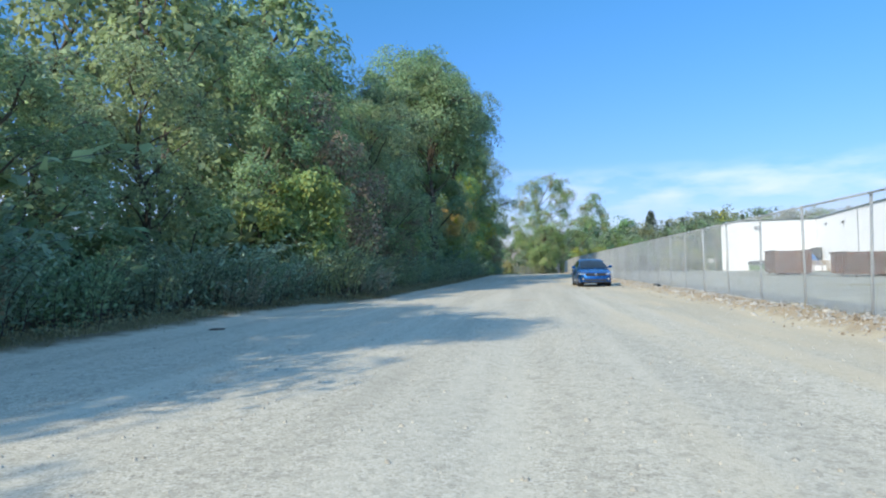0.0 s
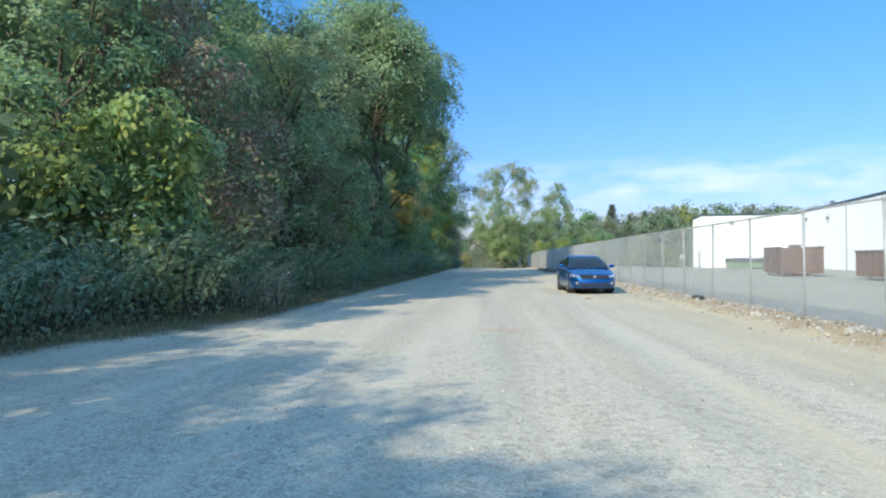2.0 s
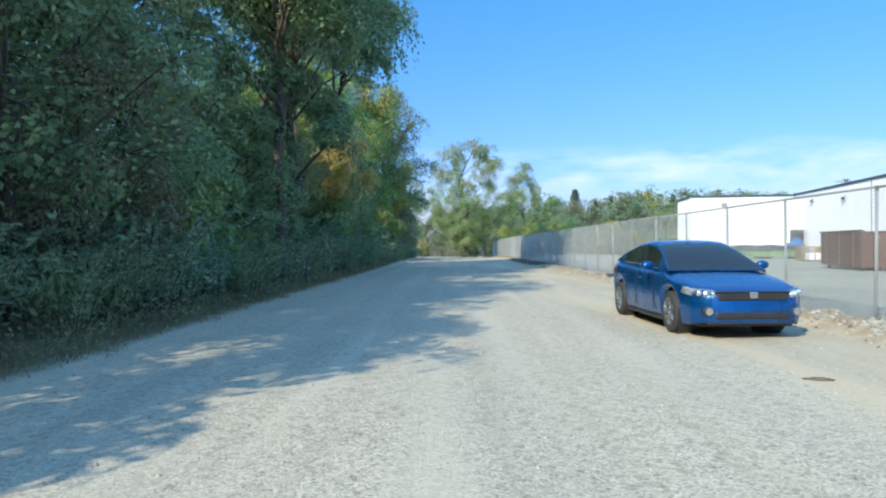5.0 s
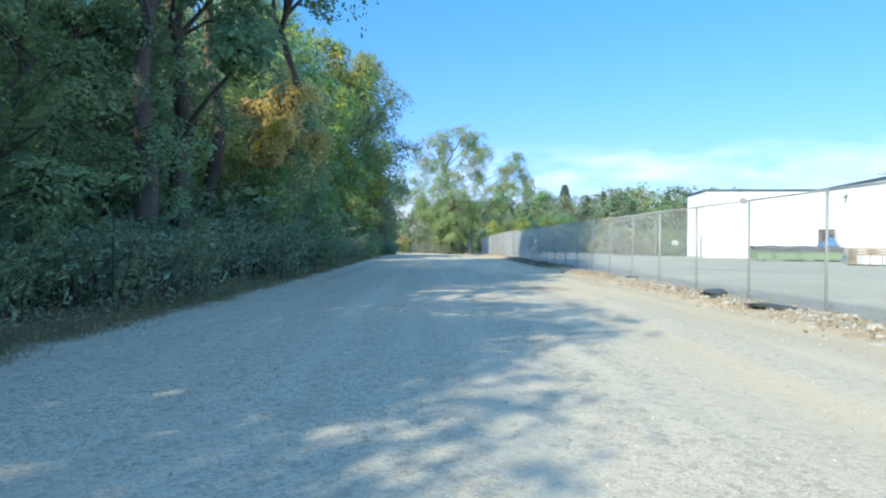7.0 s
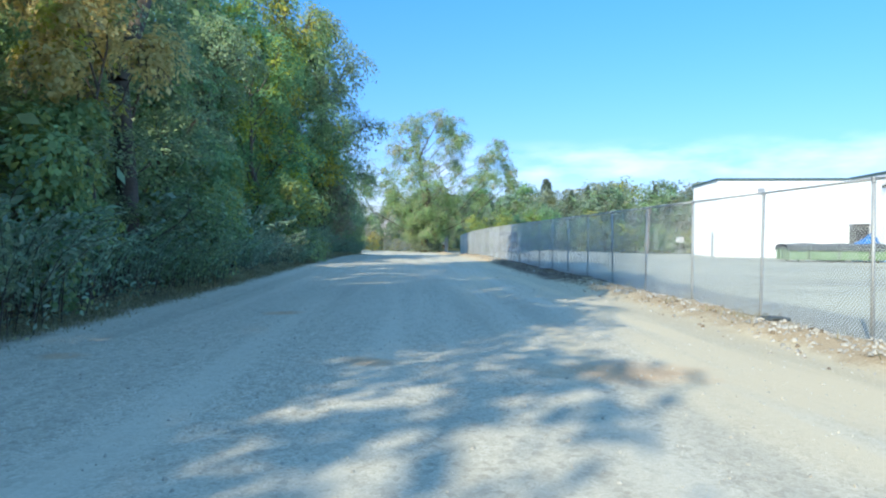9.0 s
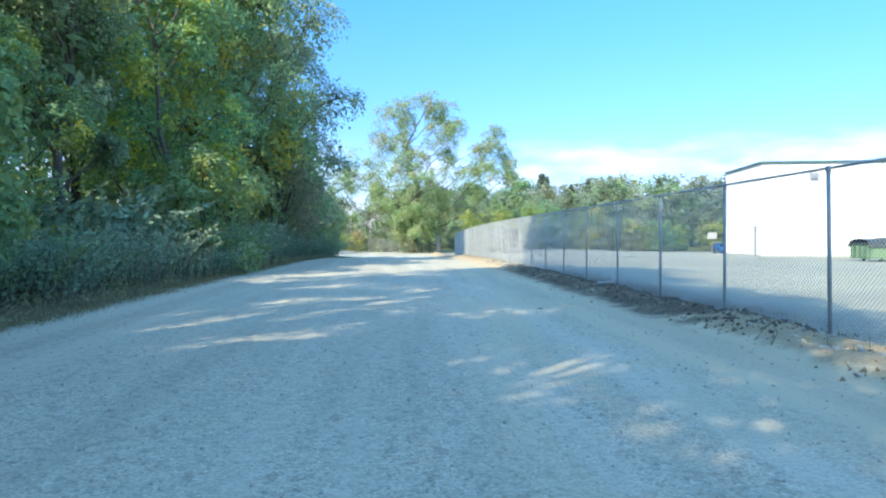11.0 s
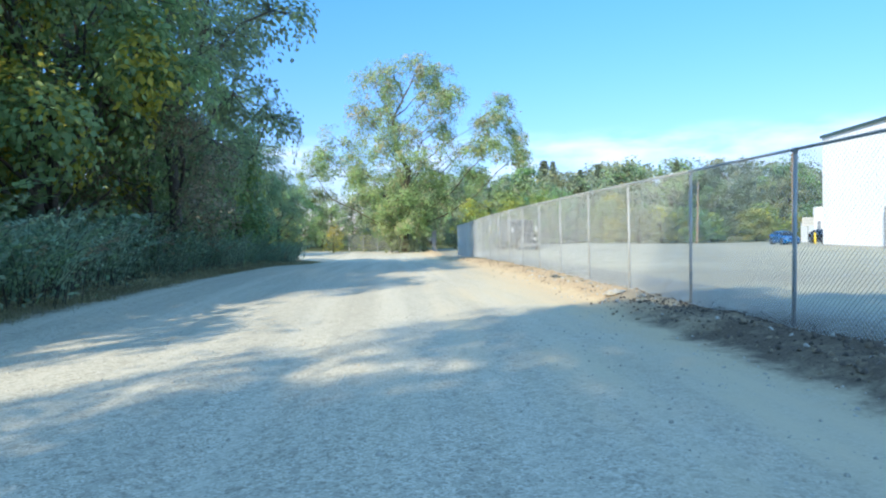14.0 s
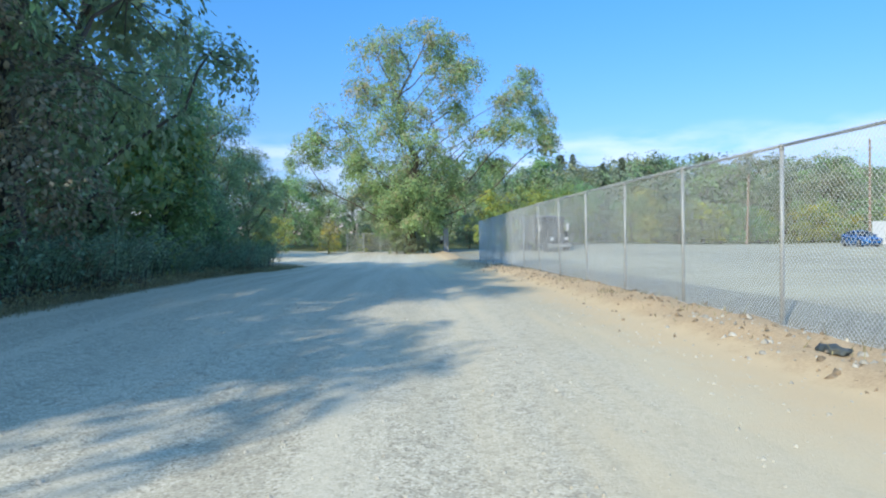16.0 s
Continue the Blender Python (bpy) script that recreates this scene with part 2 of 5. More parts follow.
    col = mixed(n, l, step(xs, 6.1, 6.9), col, yard)
    # thin tan grass grows in one place in the yard
    tuft = n.new("ShaderNodeMapping")
    tuft.inputs["Location"].default_value = (-15.6 / 3.6, -38.2 / 2.2, 0)
    tuft.inputs["Scale"].default_value = (1 / 3.6, 1 / 2.2, 0)
    l.new(pos, tuft.inputs["Vector"])
    reach = n.new("ShaderNodeVectorMath")
    reach.operation = "LENGTH"
    l.new(tuft.outputs["Vector"], reach.inputs[0])
    col = mixed(n, l, ramp(n, l, maths(n, l, "MULTIPLY_ADD", wob2, -0.9, maths(n, l, "ADD", reach.outputs["Value"], 0.45)), [(0.55, (0.75, 0.75, 0.75)), (0.95, (0, 0, 0))]), col, (0.25, 0.225, 0.115))
    # coarse grey gravel inside the fence, with the mesh's shadow painted into its colour
    fence_shade = maths(n, l, "MULTIPLY", step(xs, 5.7, 6.3), maths(n, l, "SUBTRACT", 1.0, step(xs, 7.6, 9.0)))
    col = mixed(n, l, maths(n, l, "MULTIPLY", fence_shade, 0.75), col, mixed(n, l, 0.55, ramp(n, l, grit, [(0.3, (0.18, 0.172, 0.142)), (0.7, (0.29, 0.278, 0.23))]), ramp(n, l, tint2.outputs["Green"], [(0.0, (0.10, 0.096, 0.08)), (0.6, (0.24, 0.23, 0.19)), (1.0, (0.46, 0.44, 0.38))])))
    # dark earth along the fence foot with the trees' shadow painted into its colour
    ys = maths(n, l, "ADD", y, maths(n, l, "MULTIPLY_ADD", wob2, 6.0, -3.0))
    bank_shade = maths(n, l, "MULTIPLY", maths(n, l, "MULTIPLY", step(ys, 77.0, 79.5), maths(n, l, "SUBTRACT", 1.0, step(ys, 95.5, 98.0))),
                 maths(n, l, "MULTIPLY", step(xs, 4.2, 4.7), maths(n, l, "SUBTRACT", 1.0, step(xs, 6.6, 7.8))))
    clumps = ramp(n, l, noise_tex(n, l, pos, 1.1, 6.0, 0.7), [(0.34, (0.4, 0.4, 0.4)), (0.52, (0.95, 0.95, 0.95))])
    col = mixed(n, l, maths(n, l, "MULTIPLY", bank_shade, clumps), col, ramp(n, l, grit, [(0.3, (0.06, 0.048, 0.036)), (0.7, (0.16, 0.125, 0.092))]))
    edge = maths(n, l, "ADD", maths(n, l, "MULTIPLY", xs, -1.0), maths(n, l, "MULTIPLY_ADD", step(y, 23.0, 31.0), 1.3, -1.3))
    edge = maths(n, l, "MULTIPLY_ADD", step(y, 147.0, 151.0), -8.0, edge)      # the road turns off at its end
    col = mixed(n, l, step(edge, 6.1, 6.8), col, weeds)
    col = mixed(n, l, step(x, 70.0, 76.0), col, field)
    col = mixed(n, l, step(maths(n, l, "MULTIPLY", x, -1.0), 25.0, 29.0), col, field)
    col = mixed(n, l, step(maths(n, l, "ADD", y, maths(n, l, "MULTIPLY", wob, 6.0)), 181.0, 184.0), col, field)
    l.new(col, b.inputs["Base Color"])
    b.inputs["Roughness"].default_value = 0.93
    b.inputs["Specular IOR Level"].default_value = 0.05
    hgt = maths(n, l, "MULTIPLY_ADD", stone.outputs["Distance"], -0.8, maths(n, l, "MULTIPLY_ADD", stone2.outputs["Distance"], -0.25, grit))
    bumped(n, l, b, hgt, 0.25, 0.009)
    return m


M_GROUND = ground_material()
M_STONE = surface("pale_limestone", (0.29, 0.26, 0.205), (0.47, 0.43, 0.345), 3.0, 40.0, 0.9, 0, 0.4, 0.3, 0.2, True)
M_CLOD = surface("brown_earth_clod", (0.12, 0.085, 0.05), (0.30, 0.23, 0.15), 3.0, 40.0, 0.95, 0, 0.4, 0.3, 0.3, True)
# earth clods with the trees' shadow put into their colour
M_CLOD_SHADED = surface("dark_shaded_earth", (0.045, 0.035, 0.026), (0.15, 0.115, 0.085), 3.0, 40.0, 0.95, 0, 0.4, 0.3, 0.35, True)
M_GALV = surface("galvanised_steel", (0.27, 0.283, 0.285), (0.42, 0.433, 0.435), 8.0, 90.0, 0.55, 0.35, 0.05, 0.3, 0.1)
M_WIRE = surface("galvanised_wire", (0.50, 0.515, 0.51), (0.64, 0.655, 0.65), 3.0, 30.0, 0.5, 0.2, 0.0, 0.3, 0.1)
M_BARK = surface("bark", (0.045, 0.035, 0.026), (0.16, 0.13, 0.10), 3.0, 26.0, 0.9, 0, 0.6, 0.22, 0.25)
M_LEAF = leafy("leaf_dark_green", (0.165, 0.226, 0.130), (0.380, 0.484, 0.259), 0.5)
M_LEAF_MID = leafy("leaf_mid_green", (0.168, 0.236, 0.118), (0.38, 0.492, 0.228), 0.5)
M_LEAF_LIGHT = leafy("leaf_light_green", (0.181, 0.284, 0.121), (0.374, 0.519, 0.224), 0.52)
M_LEAF_YELLOW = leafy("leaf_turning_yellow", (0.300, 0.320, 0.050), (0.640, 0.590, 0.110), 0.5)
M_LEAF_ORANGE = leafy("leaf_turning_orange", (0.50, 0.40, 0.135), (0.78, 0.66, 0.28), 0.55)
M_LEAF_RUSSET = leafy("leaf_russet", (0.195, 0.163, 0.105), (0.41, 0.345, 0.22), 0.38)
M_LEAF_SHRUB = leafy("leaf_shrub", (0.166, 0.230, 0.154), (0.372, 0.486, 0.314), 0.42)
M_LEAF_SPRUCE = leafy("spruce_needles", (0.06, 0.09, 0.068), (0.13, 0.17, 0.115), 0.15)
M_GRASS = leafy("dry_grass", (0.15, 0.13, 0.072), (0.33, 0.275, 0.155), 0.35)
M_LEAF_PALE = leafy("leaf_pale_dry", (0.26, 0.255, 0.16), (0.52, 0.49, 0.34), 0.45)
M_LEAF_OLIVE = leafy("leaf_olive", (0.225, 0.24, 0.12), (0.43, 0.44, 0.23), 0.5)
M_LEAF_FAR = leafy("leaf_far_green", (0.195, 0.23, 0.155), (0.355, 0.40, 0.265), 0.5)
M_LEAF_LIME = leafy("leaf_lime", (0.215, 0.270, 0.075), (0.420, 0.480, 0.150), 0.5)
M_LEAF_TAN = leafy("leaf_tan_olive", (0.288, 0.281, 0.156), (0.537, 0.506, 0.294), 0.5)
M_ROCK = surface("chalky_pale_rock", (0.27, 0.247, 0.205), (0.43, 0.40, 0.34), 3.0, 40.0, 0.95, 0, 0.5, 0.3, 0.25, True)
M_PANEL = surface("white_metal_cladding", (0.74, 0.75, 0.76), (0.84, 0.85, 0.86), 0.5, 12.0, 0.45, 0, 0.03, 0.25, 0.02)
M_TRIM = surface("dark_green_trim", (0.03, 0.06, 0.055), (0.06, 0.10, 0.09), 1.0, 20.0, 0.5)
M_ROOF = surface("grey_metal_roof", (0.40, 0.41, 0.42), (0.55, 0.56, 0.57), 1.0, 20.0, 0.45, 0.3)
M_CONC = surface("concrete", (0.35, 0.34, 0.32), (0.52, 0.51, 0.48), 2.0, 30.0, 0.9, 0, 0.3)
M_RUST = surface("rusty_brown_steel", (0.075, 0.034, 0.022), (0.195, 0.092, 0.058), 1.2, 18.0, 0.75, 0.1, 0.3)
M_RUST_DARK = surface("dark_rust", (0.05, 0.03, 0.025), (0.13, 0.075, 0.055), 1.2, 18.0, 0.8, 0.1, 0.3)
M_GREENST = surface("faded_green_steel", (0.10, 0.17, 0.085), (0.20, 0.29, 0.16), 1.2, 18.0, 0.6, 0.0, 0.2)
M_CABIN_SHADE = surface("cabin_shade_sheet", (0.022, 0.032, 0.034), (0.12, 0.145, 0.145), 3.5, 20.0, 0.8, 0, 0.1)
M_TARP = surface("black_tarp", (0.03, 0.035, 0.035), (0.075, 0.085, 0.08), 2.0, 18.0, 0.6, 0, 0.4)
M_BLUETARP = surface("blue_tarp", (0.015, 0.09, 0.26), (0.04, 0.19, 0.45), 2.0, 18.0, 0.5, 0, 0.4)
M_WOOD = surface("weathered_wood", (0.22, 0.16, 0.10), (0.45, 0.35, 0.23), 2.0, 30.0, 0.85, 0, 0.3)
M_POLE = surface("utility_pole_wood", (0.14, 0.10, 0.07), (0.30, 0.23, 0.17), 1.0, 20.0, 0.9, 0, 0.3)
M_GREY = surface("grey_metal", (0.20, 0.21, 0.22), (0.34, 0.35, 0.36), 2.0, 30.0, 0.5, 0.3)
M_WHITE = surface("white_paint", (0.66, 0.66, 0.65), (0.8, 0.8, 0.79), 2.0, 30.0, 0.5)
M_YELLOW = surface("yellow_paint", (0.55, 0.38, 0.02), (0.75, 0.55, 0.05), 2.0, 30.0, 0.5)
M_RUBBER = surface("black_rubber", (0.018, 0.018, 0.018), (0.045, 0.045, 0.045), 6.0, 60.0, 0.75, 0, 0.2)
M_BLACK = surface("black_plastic", (0.012, 0.012, 0.013), (0.03, 0.03, 0.032), 6.0, 60.0, 0.45)
M_RIM = surface("alloy_rim", (0.28, 0.29, 0.30), (0.42, 0.43, 0.44), 4.0, 60.0, 0.28, 0.9, 0.0)
M_CHROME = surface("chrome", (0.75, 0.76, 0.78), (0.85, 0.86, 0.88), 4.0, 60.0, 0.15, 1.0, 0.0)
M_RED = surface("red_lens", (0.30, 0.012, 0.01), (0.45, 0.03, 0.02), 4.0, 40.0, 0.2, 0, 0.0)


def paint(name, low, high):
    m, n, l, b = shader(name)
    co = n.new("ShaderNodeTexCoord").outputs["Object"]
    dust = noise_tex(n, l, co, 2.2, 6.0)
    col = ramp(n, l, dust, [(0.35, low), (0.75, high)])
    l.new(col, b.inputs["Base Color"])
    b.inputs["Metallic"].default_value = 0.6
    l.new(maths(n, l, "MULTIPLY_ADD", dust, 0.3, 0.12), b.inputs["Roughness"])
    b.inputs["Coat Weight"].default_value, b.inputs["Coat Roughness"].default_value = 0.45, 0.05
    return m


M_BLUE = paint("metallic_blue_paint", (0.004, 0.066, 0.235), (0.007, 0.092, 0.30))
M_BLUE_FAR = paint("bright_blue_paint", (0.012, 0.14, 0.40), (0.022, 0.19, 0.5))
M_DARKCAR = paint("black_car_paint", (0.012, 0.013, 0.016), (0.03, 0.03, 0.034))


def glassy(name, tint, rough=0.02):
    m, n, l, b = shader(name)
    b.inputs["Base Color"].default_value = (*tint, 1)
    b.inputs["Transmission Weight"].default_value = 0.85
    b.inputs["Roughness"].default_value = rough
    b.inputs["IOR"].default_value = 1.45
    return m


M_GLASS = glassy("tinted_car_glass", (0.06, 0.08, 0.09))
M_LENS = glassy("headlight_lens", (0.85, 0.88, 0.9))


# ---- building blocks ----
def mesh_object(name, verts, faces, mat, parent=None, label="", smooth=False):
    me = bpy.data.meshes.new(name)
    me.from_pydata([tuple(v) for v in verts], [], [tuple(f) for f in faces])
    me.materials.append(mat)
    if smooth:
        me.shade_smooth()
    me.update()
    ob = new(name, me)
    if parent is not None:
        ob.parent = parent
    if label:
        ob["label"] = label
    return ob


def part(name, bm, mat, parent=None, label="", smooth=False):
    me = bpy.data.meshes.new(name)
    bm.to_mesh(me)
    bm.free()
    me.materials.append(mat)
    if smooth:
        me.shade_smooth()
    ob = new(name, me)
    if parent is not None:
        ob.parent = parent
    if label:
        ob["label"] = label
    return ob


def shared(name, me, parent, m=None):
    ob = new(name, me)
    ob.parent = parent
    if m is not None:
        ob.matrix_basis = m
    return ob


def empty(name, m=None):
    ob = new(name)
    ob.empty_display_size = 0.3
    if m is not None:
        ob.matrix_basis = m
    return ob


def box(bm, lo, hi, bevel=0.0, m=None):
    c = [(a + b) / 2 for a, b in zip(lo, hi)]
    s = [b - a for a, b in zip(lo, hi)]
    mat = Matrix.Translation(c) @ Matrix.Diagonal((*s, 1))
    if m is not None:
        mat = m @ mat
    r = bmesh.ops.create_cube(bm, size=1, matrix=mat)
    if bevel:
        es = list({e for v in r["verts"] for e in v.link_edges})
        bmesh.ops.bevel(bm, geom=es, offset=bevel, segments=2, affect="EDGES", profile=0.5)
    return r


def boxed(lo, hi, bevel=0.0, m=None):
    bm = bmesh.new()
    box(bm, lo, hi, bevel, m)
    return bm


def rod(bm, a, b, r1, r2=None, sides=8, cap=True):
    a, b = Vector(a), Vector(b)
    d = b - a
    q = d.to_track_quat("Z", "Y").to_matrix().to_4x4()
    bmesh.ops.create_cone(bm, cap_ends=cap, segments=sides, radius1=r1, radius2=r1 if r2 is None else r2, depth=d.length,
                          matrix=Matrix.Translation((a + b) / 2) @ q)


def rodded(a, b, r1, r2=None, sides=8):
    bm = bmesh.new()
    rod(bm, a, b, r1, r2, sides)
    return bm


def tubes(segments, sides=6):
    """Many tapered tubes as one set of vertices and faces: rows of start, end and both radii."""
    seg = np.asarray(segments, float)
    a, b, ra, rb = seg[:, 0:3], seg[:, 3:6], seg[:, 6:7], seg[:, 7:8]
    d = b - a
    d /= np.linalg.norm(d, axis=1, keepdims=True) + 1e-9
    ref = np.where(np.abs(d[:, 2:3]) < 0.9, [[0, 0, 1.0]], [[1.0, 0, 0]])
    u = np.cross(d, ref)
    u /= np.linalg.norm(u, axis=1, keepdims=True)
    w = np.cross(d, u)
    ang = np.linspace(0, 2 * np.pi, sides, endpoint=False)
    ring = np.cos(ang)[None, :, None] * u[:, None, :] + np.sin(ang)[None, :, None] * w[:, None, :]
    va, vb = a[:, None, :] + ring * ra[:, None, :], b[:, None, :] + ring * rb[:, None, :]
    verts = np.concatenate([va, vb], 1).reshape(-1, 3)
    k = np.arange(sides)
    quad = np.stack([k, (k + 1) % sides, (k + 1) % sides + sides, k + sides], -1)
    faces = (quad[None] + (np.arange(len(seg)) * 2 * sides)[:, None, None]).reshape(-1, 4)
    return verts, faces


def raw_mesh(name, verts, faces, mat, smooth=False):
    """A mesh from numpy arrays whose faces all have the same number of corners."""
    verts, faces = np.asarray(verts, np.float32), np.asarray(faces, np.int32)
    me = bpy.data.meshes.new(name)
    k = faces.shape[1]
    me.vertices.add(len(verts))
    me.vertices.foreach_set("co", verts.ravel())
    me.loops.add(faces.size)
    me.loops.foreach_set("vertex_index", faces.ravel())
    me.polygons.add(len(faces))
    me.polygons.foreach_set("loop_start", np.arange(len(faces), dtype=np.int32) * k)
    me.materials.append(mat)
    me.update(calc_edges=True)
    if smooth:
        me.shade_smooth()
    return me


def leaves(rng, centres, size, up=0.5, droop=0.0, slim=1.0, out=None, face=None):
    """Pointed leaves, one folded quad each, at the given centres; face: the way their upper sides lie."""
    n = len(centres)
    nor = rng.normal(size=(n, 3)) + [0, 0, up] if face is None else rng.normal(size=(n, 3)) * 0.36 + face
    nor /= np.linalg.norm(nor, axis=1, keepdims=True)
    t = rng.normal(size=(n, 3)) * (1.0 if out is None else 0.55) + [0, 0, -droop] + (0 if out is None else out)
    t -= nor * (t * nor).sum(1, keepdims=True)
    t /= np.linalg.norm(t, axis=1, keepdims=True)
    s = np.cross(nor, t)
    ln = size * rng.uniform(0.7, 1.2, (n, 1))
    wd = ln * rng.uniform(0.45, 0.75, (n, 1)) * 0.5 * slim
    c = np.asarray(centres)
    v = np.stack([c - t * ln * 0.5, c + s * wd + nor * wd * 0.35, c + t * ln * 0.5, c - s * wd + nor * wd * 0.35], 1)
    return v.reshape(-1, 3), np.arange(4 * n).reshape(n, 4)


# ---- the ground: one sheet to the horizon ----
FENCE_X, BAY, FENCE_H = 6.0, 3.05, 2.44


def smooth01(v, a, b):
    t = np.clip((v - a) / (b - a), 0, 1)
    return t * t * (3 - 2 * t)


def wavy(x, y):
    """Cheap smooth unevenness between about -1 and 1."""
    return (np.sin(0.9 * x + 0.37 * y + 1.3) + np.sin(0.41 * x - 0.73 * y + 4.1) + np.sin(1.7 * x + 1.1 * y) + np.sin(-2.3 * x + 1.9 * y + 2.0)) / 4


def fall(y):
    """How far the road sinks towards its far end."""
    return np.interp(y, [104, 110, 116, 122, 129, 135, 142, 150], [0, 0.03, 0.10, 0.20, 0.42, 0.65, 0.84, 0.90])


def ground_z(x, y):
    x, y = np.asarray(x, float), np.asarray(y, float)
    z = 0.02 * wavy(x * 1.3, y * 1.1) - 0.03 * np.exp(-((x + 0.6) / 0.5) ** 2) - 0.03 * np.exp(-((x - 1.5) / 0.5) ** 2)
    bank = smooth01(x, 4.5, 5.1) * (1 - smooth01(x, 5.6, 6.3))
    z = z + bank * (0.13 + 0.07 * wavy(x * 3.1, y * 2.3) + 0.05 * wavy(x * 7, y * 5.7 + 3))
    z = z + 0.10 * smooth01(-x, 6.6, 8.2) + 0.5 * smooth01(-x, 9, 20)
    z = z - fall(y) * (1 - smooth01(x, 10, 34))
    z = z - 0.35 * smooth01(x, 9, 34) * smooth01(y, 40, 128) - 0.75 * smooth01(y, 134, 166) * smooth01(x, 20, 46)
    return z


gx = np.concatenate([[-3000, -900, -300, -120, -60, -36, -26, -20, -16, -13, -11, -9.6], np.arange(-8.6, 7.01, 0.2), [7.6, 8.4, 10, 13, 17, 22, 28, 34, 40, 48, 60, 80, 120, 300, 900, 3000]])
gy = np.concatenate([[-3000, -900, -300, -100, -40, -15, -6], np.arange(-2, 142.1, 0.4), [145, 150, 158, 168, 180, 200, 240, 320, 500, 900, 3000]])
GX, GY = np.meshgrid(gx, gy)
GZ = ground_z(GX, GY)
gi = np.arange(GX.size).reshape(GX.shape)
gf = np.stack([gi[:-1, :-1], gi[:-1, 1:], gi[1:, 1:], gi[1:, :-1]], -1).reshape(-1, 4)
ground = new("ground", raw_mesh("ground", np.stack([GX, GY, GZ], -1).reshape(-1, 3), gf, M_GROUND, True))
tagged(ground, "pale gravel road with dirt sides, bank and yard", "ground", kind="structure")


def gz(x, y):
    return float(ground_z(x, y))


# ---- chain-link fence ----
def fence_panel_mesh():
    """One bay of diamond mesh: wires woven in two slants, with their twisted ends standing over the rail."""
    pitch, bottom, top, w = 0.072, 0.05, FENCE_H + 0.04, 0.0027
    segs = []
    h = top - bottom
    for k in range(int(-h / pitch), int(BAY / pitch) + 1):
        s = k * pitch
        for sign, off in ((1, 0.004), (-1, -0.004)):
            lo, hi = max(0.0, s), min(BAY, s + h)
            if hi - lo < 0.02:
                continue
            z0, z1 = bottom + lo - s, bottom + hi - s
            y0, y1 = (lo, hi) if sign > 0 else (BAY - lo, BAY - hi)
            segs.append((off, y0, z0, off, y1, z1, w, w))
    v, f = tubes(segs, 4)
    return raw_mesh("mesh_panel", v, f, M_WIRE)


def post_mesh():
    bm = bmesh.new()
    rod(bm, (0, 0, -0.25), (0, 0, FENCE_H - 0.03), 0.028, sides=12)
    return bm


FIRST, LAST = 2, 46
fence = empty("chain_link_fence", pose(FENCE_X, 0, 0))
tagged(fence, "tall galvanised chain-link fence beside gravel road", "fence")
panel_me = fence_panel_mesh()
post_ob = part("post", post_mesh(), M_GALV, fence, smooth=True)
post_me = post_ob.data
bm = bmesh.new()
rod(bm, (0, 0, FENCE_H - 0.06), (0, 0, FENCE_H - 0.02), 0.033, sides=12)
rod(bm, (0, -0.025, FENCE_H), (0, 0.025, FENCE_H), 0.031, sides=12)
rod(bm, (0, 0, FENCE_H - 0.03), (0, 0, FENCE_H + 0.01), 0.034, 0.016, sides=12)
cap_ob = part("post_cap", bm, M_GALV, post_ob, smooth=True)
cap_me = cap_ob.data
rail_me = bpy.data.meshes.new("top_rail")
bm = rodded((0, 0, FENCE_H), (0, BAY - 0.004, FENCE_H), 0.021, sides=10)
bm.to_mesh(rail_me)
bm.free()
rail_me.materials.append(M_GALV)
rail_me.shade_smooth()
wire_me = bpy.data.meshes.new("tension_wire")
bm = rodded((-0.012, 0, 0.07), (-0.012, BAY, 0.07), 0.003, sides=5)
bm.to_mesh(wire_me)
bm.free()
wire_me.materials.append(M_WIRE)
rng = np.random.default_rng(5)
for k in range(FIRST, LAST + 1):
    y = k * BAY
    sink = -0.6 * float(fall(y))
    dip = math.degrees(math.atan2(-0.6 * float(fall(y + BAY)) - sink, BAY))
    lean = pose(0, y, sink, rng.normal(0, 0.5), rng.normal(0, 0.6), 0)
    if k == FIRST:
        post_ob.matrix_basis = lean
        p = post_ob
    else:
        p = shared("post", post_me, fence, lean)
        shared("post_cap", cap_me, p)
    if k < LAST:
        shared("mesh_panel", panel_me, fence, pose(-0.03, y, sink, dip))
        shared("top_rail", rail_me, fence, pose(0, y + 0.002, sink, dip))
        shared("tension_wire", wire_me, fence, pose(-0.03, y, sink, dip))


# ---- trees ----
def crown_lobes(rng, height, radius, base, count):
    """Masses of foliage round the upper trunk: rows of x, y, z and radius."""
    rows = []
    for k in range(count):
        u = (k + rng.uniform(0.1, 0.9)) / count
        z = base + (height - base) * (0.04 + 0.90 * u)
        wide = radius * (0.55 + 0.6 * math.sin(math.pi * min(1, 0.18 + 0.75 * u))) * (1.0 if u < 0.75 else 0.75)
        a = k * 2.399 + rng.uniform(-0.5, 0.5)
        r = wide * rng.uniform(0.35, 0.95)
        rows.append((r * math.cos(a), r * math.sin(a), z, radius * rng.uniform(0.42, 0.66)))
    rows.append((0, 0, height - radius * 0.35, radius * 0.4))
    return rows


